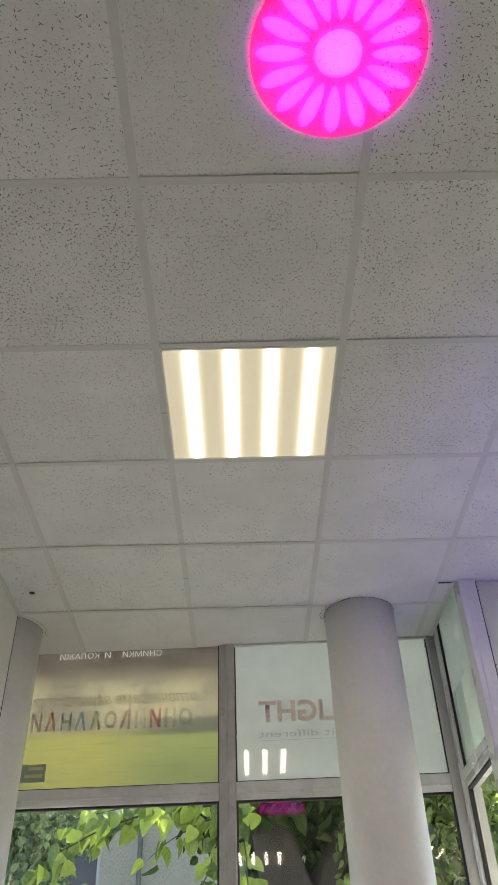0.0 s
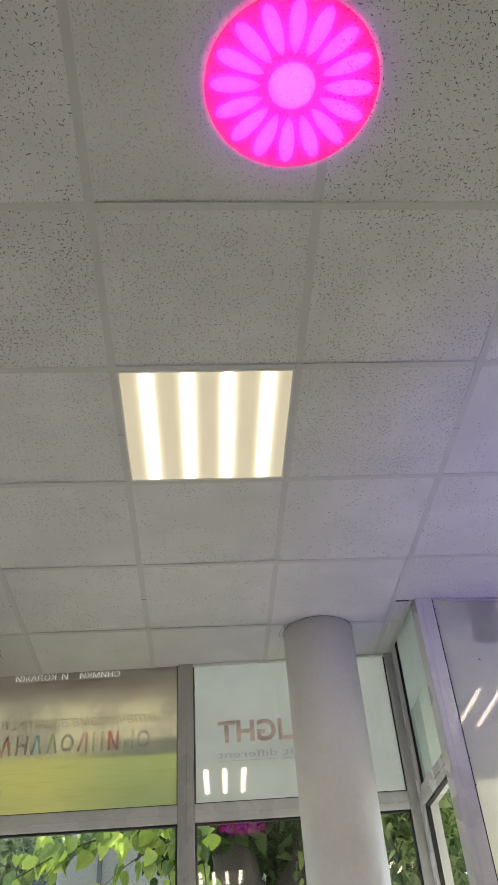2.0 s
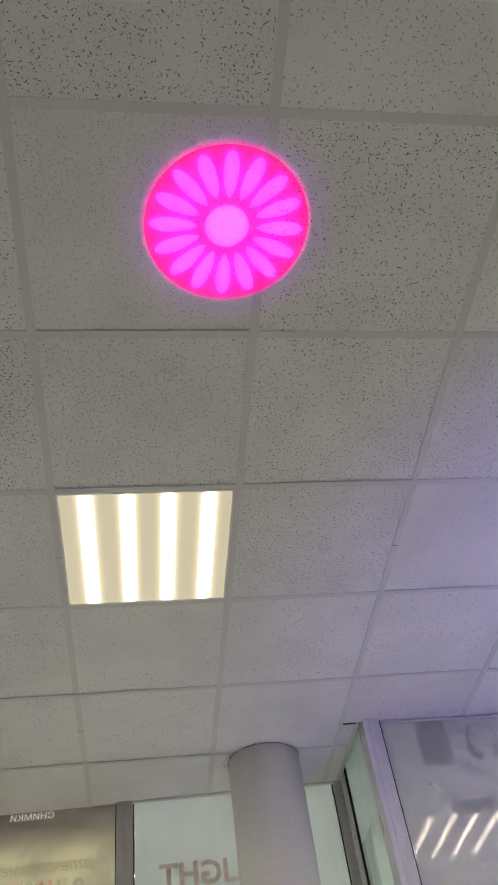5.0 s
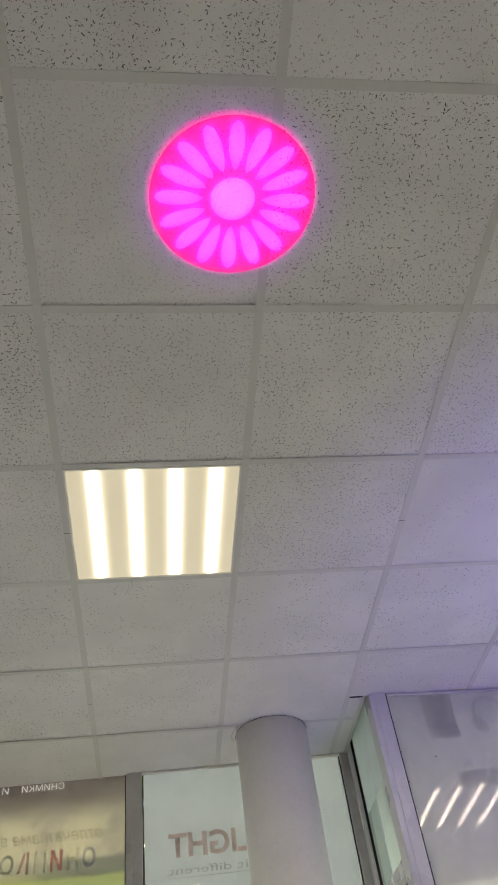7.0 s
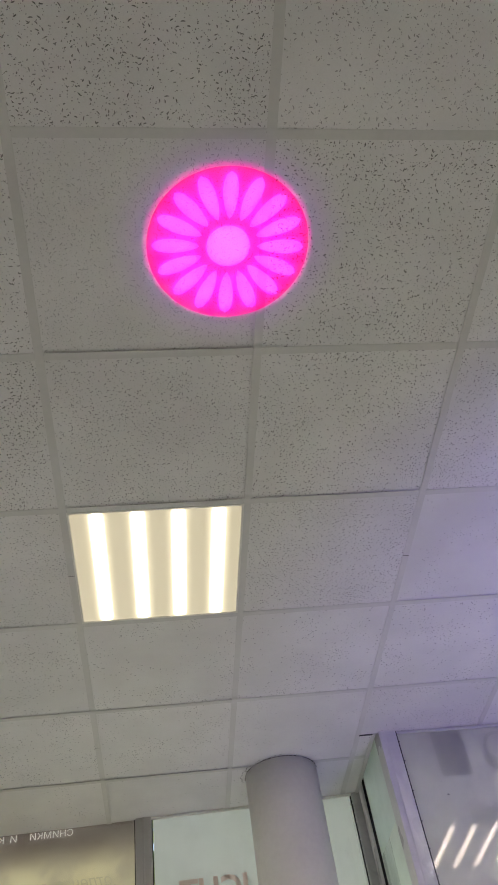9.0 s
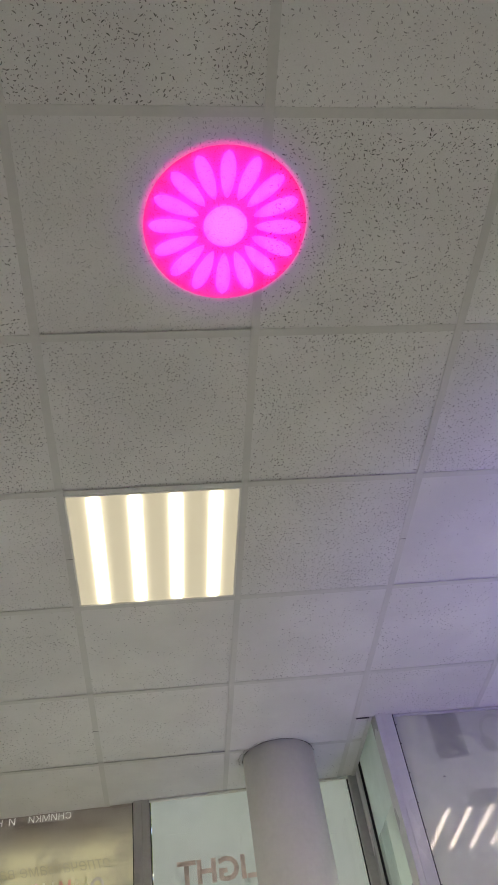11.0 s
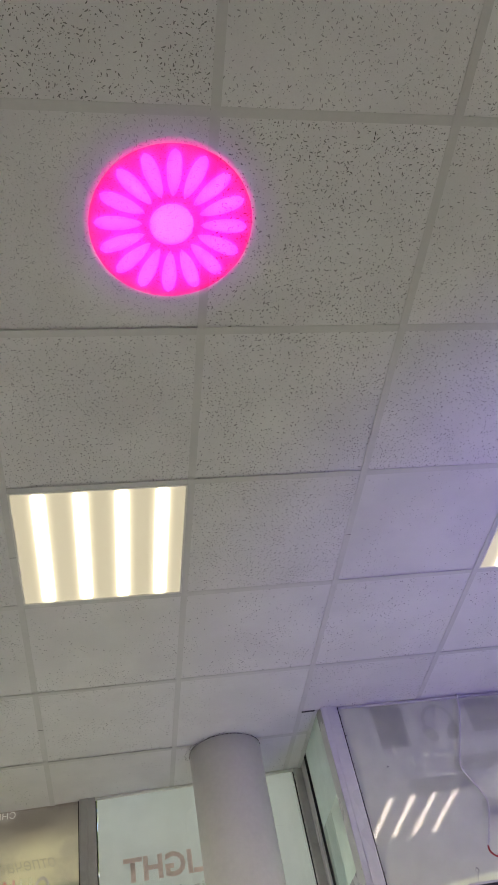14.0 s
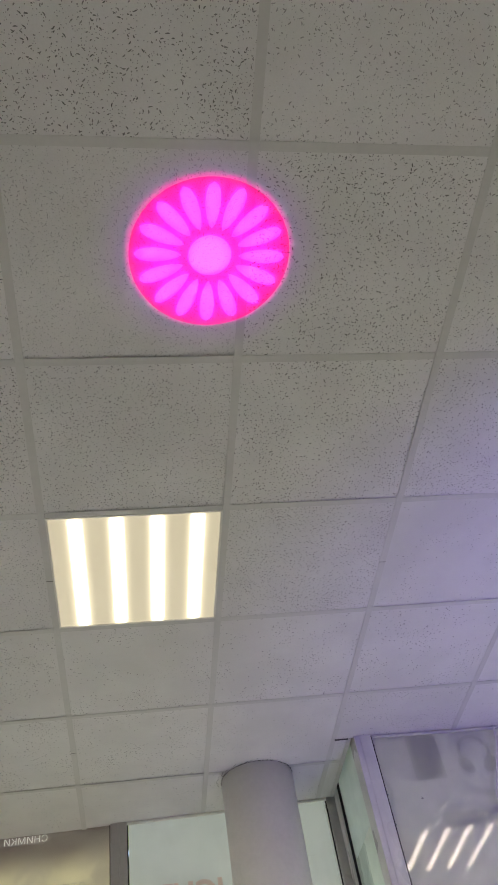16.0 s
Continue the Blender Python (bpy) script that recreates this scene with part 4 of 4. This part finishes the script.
for xa, xb in zip(xs, xs[1:]):
    for za, zb in zip(zs, zs[1:]):
        if any(o[0] <= xa and xb <= o[1] and o[2] <= za and zb <= o[3] for o in openings):
            continue
        box(b, (xa, 0, za), (xb, 0.3, zb))
bmesh.ops.remove_doubles(b, verts=b.verts, dist=1e-5)
part("wall", b, STUCCO, house, "grey roughcast wall")
b = bmesh.new()
ends = [[b.verts.new((x, y, z)) for y, z in ((-0.3, 5.4), (6.4, 5.4), (3.0, 6.6))] for x in (-12.4, 5.0)]
b.faces.new(ends[0])
b.faces.new(ends[1][::-1])
for k in range(3):
    b.faces.new((ends[0][k], ends[0][(k + 1) % 3], ends[1][(k + 1) % 3], ends[1][k]))
part("roof", b, ROOF, house, "low red tiled roof")
for x0, x1, z0, z1 in openings:
    w = part("window", rect_ring(bmesh.new(), x0, x1, z0, z1, 0.07, 0.10, 0.17), HOUSE_TRIM, house, "pale wooden window frame")
    part("pane", boxed((x0 + 0.07, 0.13, z0 + 0.07), (x1 - 0.07, 0.14, z1 - 0.07)), DARK_PANE, w)
    part("sill", boxed((x0 - 0.08, -0.10, z0 - 0.07), (x1 + 0.08, 0.10, z0), 0.01), HOUSE_TRIM, w)
part("downpipe", tube([(-1.55, -0.09, -0.1), (-1.55, -0.09, 5.3)], 0.042, 12), PIPE, house, "grey downpipe", smooth=True)
tagged(house, "grey roughcast house with a downpipe behind the trees", "house")

LEAF_STEPS = 9


def leaf_form():
    """A heart-shaped, finely toothed blade, folded along its midrib, with a drooping tip."""
    verts, faces = [], []
    for k in range(LEAF_STEPS + 1):
        q = k / LEAF_STEPS
        droop = -0.16 * q * q
        half = 0.43 * math.sin(math.pi * min(1, q * 0.96 + 0.04) ** 0.60) ** 0.85 if k < LEAF_STEPS else 0.0
        tooth = 0.016 if k % 2 else 0.0
        back = -0.09 * (1 - q) ** 6 if 0 < k else -0.02
        half = half + tooth if 0 < k < LEAF_STEPS else (0.05 if k == 0 else 0.0)
        verts += [(q + back, -half, droop + 0.26 * half), (q, 0, droop), (q + back, half, droop + 0.26 * half)]
    for k in range(LEAF_STEPS):
        a, b = 3 * k, 3 * k + 3
        faces += [(a, a + 1, b + 1, b), (a + 1, a + 2, b + 2, b + 1)]
    return verts, faces


def leaf_mesh():
    me = bpy.data.meshes.new("leaf")
    shape, faces = leaf_form()
    me.from_pydata(shape, [], faces)
    me.materials.append(LEAF)
    return me


LEAF_ME = leaf_mesh()


def turn(tip, normal):
    x = Vector(tip).normalized()
    z = Vector(normal)
    z = (z - x * z.dot(x)).normalized()
    return Matrix((x, z.cross(x), z)).transposed().to_4x4()


def leaf_cloud(name, blobs, count, size, material, parent, seed, droop=0.5, label=""):
    """Many small leaves scattered near the skins of uneven blobs, as one mesh."""
    g = np.random.default_rng(seed)
    w = np.array([b[3] * b[4] * b[5] for b in blobs]) ** 0.7
    pick = g.choice(len(blobs), count, p=w / w.sum())
    bl = np.array([b[:6] for b in blobs])[pick]
    d = g.normal(size=(count, 3))
    d /= np.linalg.norm(d, axis=1)[:, None]
    r = g.uniform(0.35, 1.0, count) ** 0.5
    c = bl[:, :3] + d * bl[:, 3:] * r[:, None] + g.normal(size=(count, 3)) * 0.05
    x = g.normal(size=(count, 3)) + np.array((0, 0, -droop * 2))
    x /= np.linalg.norm(x, axis=1)[:, None]
    z = g.normal(size=(count, 3)) + np.array((0, -0.5, 0.8))
    z -= x * (x * z).sum(1)[:, None]
    z /= np.linalg.norm(z, axis=1)[:, None]
    y = np.cross(z, x)
    s = size * g.uniform(0.6, 1.25, count)
    shape = np.array([(0, 0, 0), (0.10, 0.27, 0.07), (0.36, 0.37, 0.09), (0.70, 0.24, 0.02), (1, 0, -0.14), (0.70, -0.24, 0.02), (0.36, -0.37, 0.09), (0.10, -0.27, 0.07)])
    v = c[:, None] + s[:, None, None] * (shape[None, :, :1] * x[:, None] + shape[None, :, 1:2] * y[:, None] + shape[None, :, 2:] * z[:, None])
    me = bpy.data.meshes.new(name)
    q = np.arange(count)[:, None] * 8
    me.from_pydata(v.reshape(-1, 3).tolist(), [], np.concatenate((q + (0, 4, 3, 2, 1), q + (0, 7, 6, 5, 4)), 1).reshape(-1, 5).tolist())
    me.materials.append(material)
    ob = new(name, me)
    ob.parent = parent
    return tagged(ob, label, kind="stuff")


def trunk_mesh(points, radii, seed, segments=22):
    b = tube(smooth_line(points, 6), [1.0] * (len(points) * 6 - 5), segments)
    line = smooth_line(points, 6)
    for i, v in enumerate(b.verts):
        k = i // segments
        f = k / (len(line) - 1) * (len(radii) - 1)
        a = min(int(f), len(radii) - 2)
        r = radii[a] + (radii[a + 1] - radii[a]) * (f - a)
        c = line[k]
        off = v.co - c
        wob = 1 + 0.16 * noise.noise(Vector((off.x * 3 + seed, off.y * 3, c.z * 1.1))) + 0.05 * math.sin(7 * math.atan2(off.y, off.x) + c.z * 3)
        v.co = c + off * r * wob
    return b


def leafy_branch(parent, points, radius, step, size, seed, spread=0.08):
    r = random.Random(seed)
    line = smooth_line(points, 10)
    part("twig", tube(line, [radius * (1 - 0.8 * k / (len(line) - 1)) for k in range(len(line))], 7), BARK, parent, smooth=True)
    run = 0.0
    for a, b in zip(line, line[1:]):
        run += (b - a).length
        while run > step:
            run -= step
            d = (b - a).normalized()
            tip = d * r.uniform(0.0, 0.9) + Vector((r.uniform(-0.7, 0.7), r.uniform(-0.4, 0.4), r.uniform(-1.3, -0.15)))
            nor = Vector((r.uniform(-0.9, 0.9), r.uniform(-1.2, 0.1), r.uniform(-0.1, 1.0)))
            s = size * r.uniform(0.7, 1.2)
            at = a + Vector((r.uniform(-spread, spread), r.uniform(-spread * 1.6, spread * 1.6), r.uniform(-spread, spread * 0.6)))
            lf = new("leaf", LEAF_ME)
            lf.parent = parent
            lf.matrix_basis = Matrix.Translation(at) @ turn(tip, nor) @ Matrix.Diagonal((s, s, s, 1))


linden = empty("linden_tree", pose(0, 0, 0))
part("trunk", trunk_mesh([(0.80, 4.75, -0.2), (0.70, 4.7, 1.4), (0.60, 4.65, 2.0), (0.50, 4.62, 2.4), (0.42, 4.6, 2.9), (0.40, 4.6, 3.8), (0.5, 4.7, 5.2)],
                         [0.30, 0.24, 0.215, 0.16, 0.15, 0.12, 0.07], 1), BARK, linden, "dark ridged trunk", smooth=True)
part("limb", trunk_mesh([(0.62, 4.66, 1.95), (0.80, 4.7, 2.25), (1.05, 4.75, 2.7), (1.3, 4.8, 3.4), (1.5, 4.9, 4.4)], [0.15, 0.10, 0.08, 0.06, 0.04], 5, 14), BARK, linden, smooth=True)
part("limb", trunk_mesh([(0.42, 4.6, 2.9), (0.2, 4.1, 3.0), (-0.2, 3.6, 2.8)], [0.07, 0.04, 0.02], 8, 10), BARK, linden, smooth=True)
leafy_branch(linden, [(0.30, 3.55, 2.56), (0.0, 3.45, 2.50), (-0.3, 3.4, 2.46), (-0.58, 3.38, 2.38), (-0.80, 3.36, 2.27), (-1.00, 3.34, 2.16)], 0.009, 0.015, 0.105, 11)
leafy_branch(linden, [(0.25, 3.5, 2.52), (0.14, 3.42, 2.40), (0.07, 3.4, 2.25), (0.02, 3.38, 2.10), (-0.08, 3.36, 1.97), (-0.25, 3.34, 1.89)], 0.007, 0.020, 0.100, 12, 0.06)
leafy_branch(linden, [(0.2, 3.5, 2.50), (-0.05, 3.42, 2.38), (-0.20, 3.4, 2.30), (-0.33, 3.4, 2.20)], 0.006, 0.032, 0.12, 13, 0.06)
leafy_branch(linden, [(-1.55, 4.3, 2.16), (-1.25, 4.25, 2.19), (-1.0, 4.2, 2.2), (-0.78, 4.2, 2.17)], 0.006, 0.014, 0.085, 14, 0.05)
leafy_branch(linden, [(0.18, 3.7, 2.55), (0.24, 3.65, 2.35), (0.26, 3.6, 2.1), (0.25, 3.6, 1.8)], 0.006, 0.028, 0.105, 15, 0.07)
leafy_branch(linden, [(-0.1, 3.6, 2.60), (-0.35, 3.55, 2.56), (-0.6, 3.5, 2.50), (-0.9, 3.5, 2.44)], 0.006, 0.020, 0.095, 17, 0.07)
leaf_cloud("crown", [(0.2, 4.9, 4.3, 1.6, 0.9, 0.8), (1.5, 5.0, 4.2, 1.1, 0.8, 0.8), (1.22, 4.6, 2.55, 0.30, 0.3, 0.50)],
           5200, 0.12, CROWN, linden, 21, label="dense green linden foliage")
leaf_cloud("inner_crown", [(0.70, 4.35, 2.90, 0.60, 0.30, 0.24), (0.10, 4.3, 2.95, 0.35, 0.3, 0.22), (0.50, 5.5, 3.05, 0.85, 0.35, 0.50), (1.15, 5.6, 2.7, 0.40, 0.3, 0.50), (-0.1, 5.5, 3.3, 0.4, 0.3, 0.3)], 5200, 0.12, SHADE_TONED_LEAF, linden, 25, label="inner foliage with shade put into its dark leaf colour")
tagged(linden, "leaning old linden with a dark trunk and sunlit leaves", "tree")

pale = empty("pale_tree")
part("trunk", trunk_mesh([(2.05, 6.2, -0.2), (2.03, 6.15, 1.5), (1.98, 6.1, 2.4), (1.85, 6.1, 3.3), (1.8, 6.1, 4.6)], [0.14, 0.12, 0.10, 0.08, 0.05], 3, 16), PALE_BARK, pale, "pale smooth trunk", smooth=True)
leaf_cloud("crown", [(2.1, 5.9, 2.95, 0.6, 0.5, 0.45), (2.5, 6.2, 3.5, 1.0, 0.8, 0.6), (1.7, 6.1, 3.6, 0.8, 0.7, 0.5), (2.3, 5.8, 2.5, 0.3, 0.3, 0.25)], 3600, 0.11, CROWN, pale, 22, label="loose light-green foliage")
tagged(pale, "young pale-barked tree with loose light leaves", "tree")

for k, (x, y, blobs, n, s, m_) in enumerate((
        (-2.9, 7.4, [(-2.5, 7.4, 2.5, 0.95, 0.6, 1.2), (-1.9, 7.4, 3.45, 0.75, 0.5, 0.42), (-3.4, 7.4, 3.2, 1.0, 0.6, 1.0), (-1.55, 7.3, 2.1, 0.3, 0.3, 0.5)], 17000, 0.085, HAZE_CROWN),
        (1.6, 8.3, [(1.6, 8.3, 2.3, 1.2, 0.5, 1.5), (2.9, 8.2, 2.6, 1.2, 0.6, 1.7), (0.75, 8.2, 2.0, 0.55, 0.4, 0.75), (2.0, 8.2, 4.0, 1.2, 0.5, 0.8)], 14000, 0.10, CROWN),
        (5.0, 8.5, [(4.6, 8.4, 2.4, 1.6, 0.7, 1.8), (6.6, 8.6, 2.4, 1.6, 0.7, 1.9)], 6000, 0.11, CROWN))):
    bush = empty("shrub")
    part("stem", trunk_mesh([(x, y + 0.2, -0.2), (x + 0.05, y + 0.2, 1.2), (x, y + 0.1, 2.6)], [0.07, 0.05, 0.02], k, 10), BARK, bush, smooth=True)
    leaf_cloud("foliage", blobs, n, s, m_, bush, 40 + k)
    tagged(bush, ("dense evergreen shrub with haze put into its leaf colour", "sunlit green shrub before the grey house", "tall leafy green shrub")[k], "shrub")
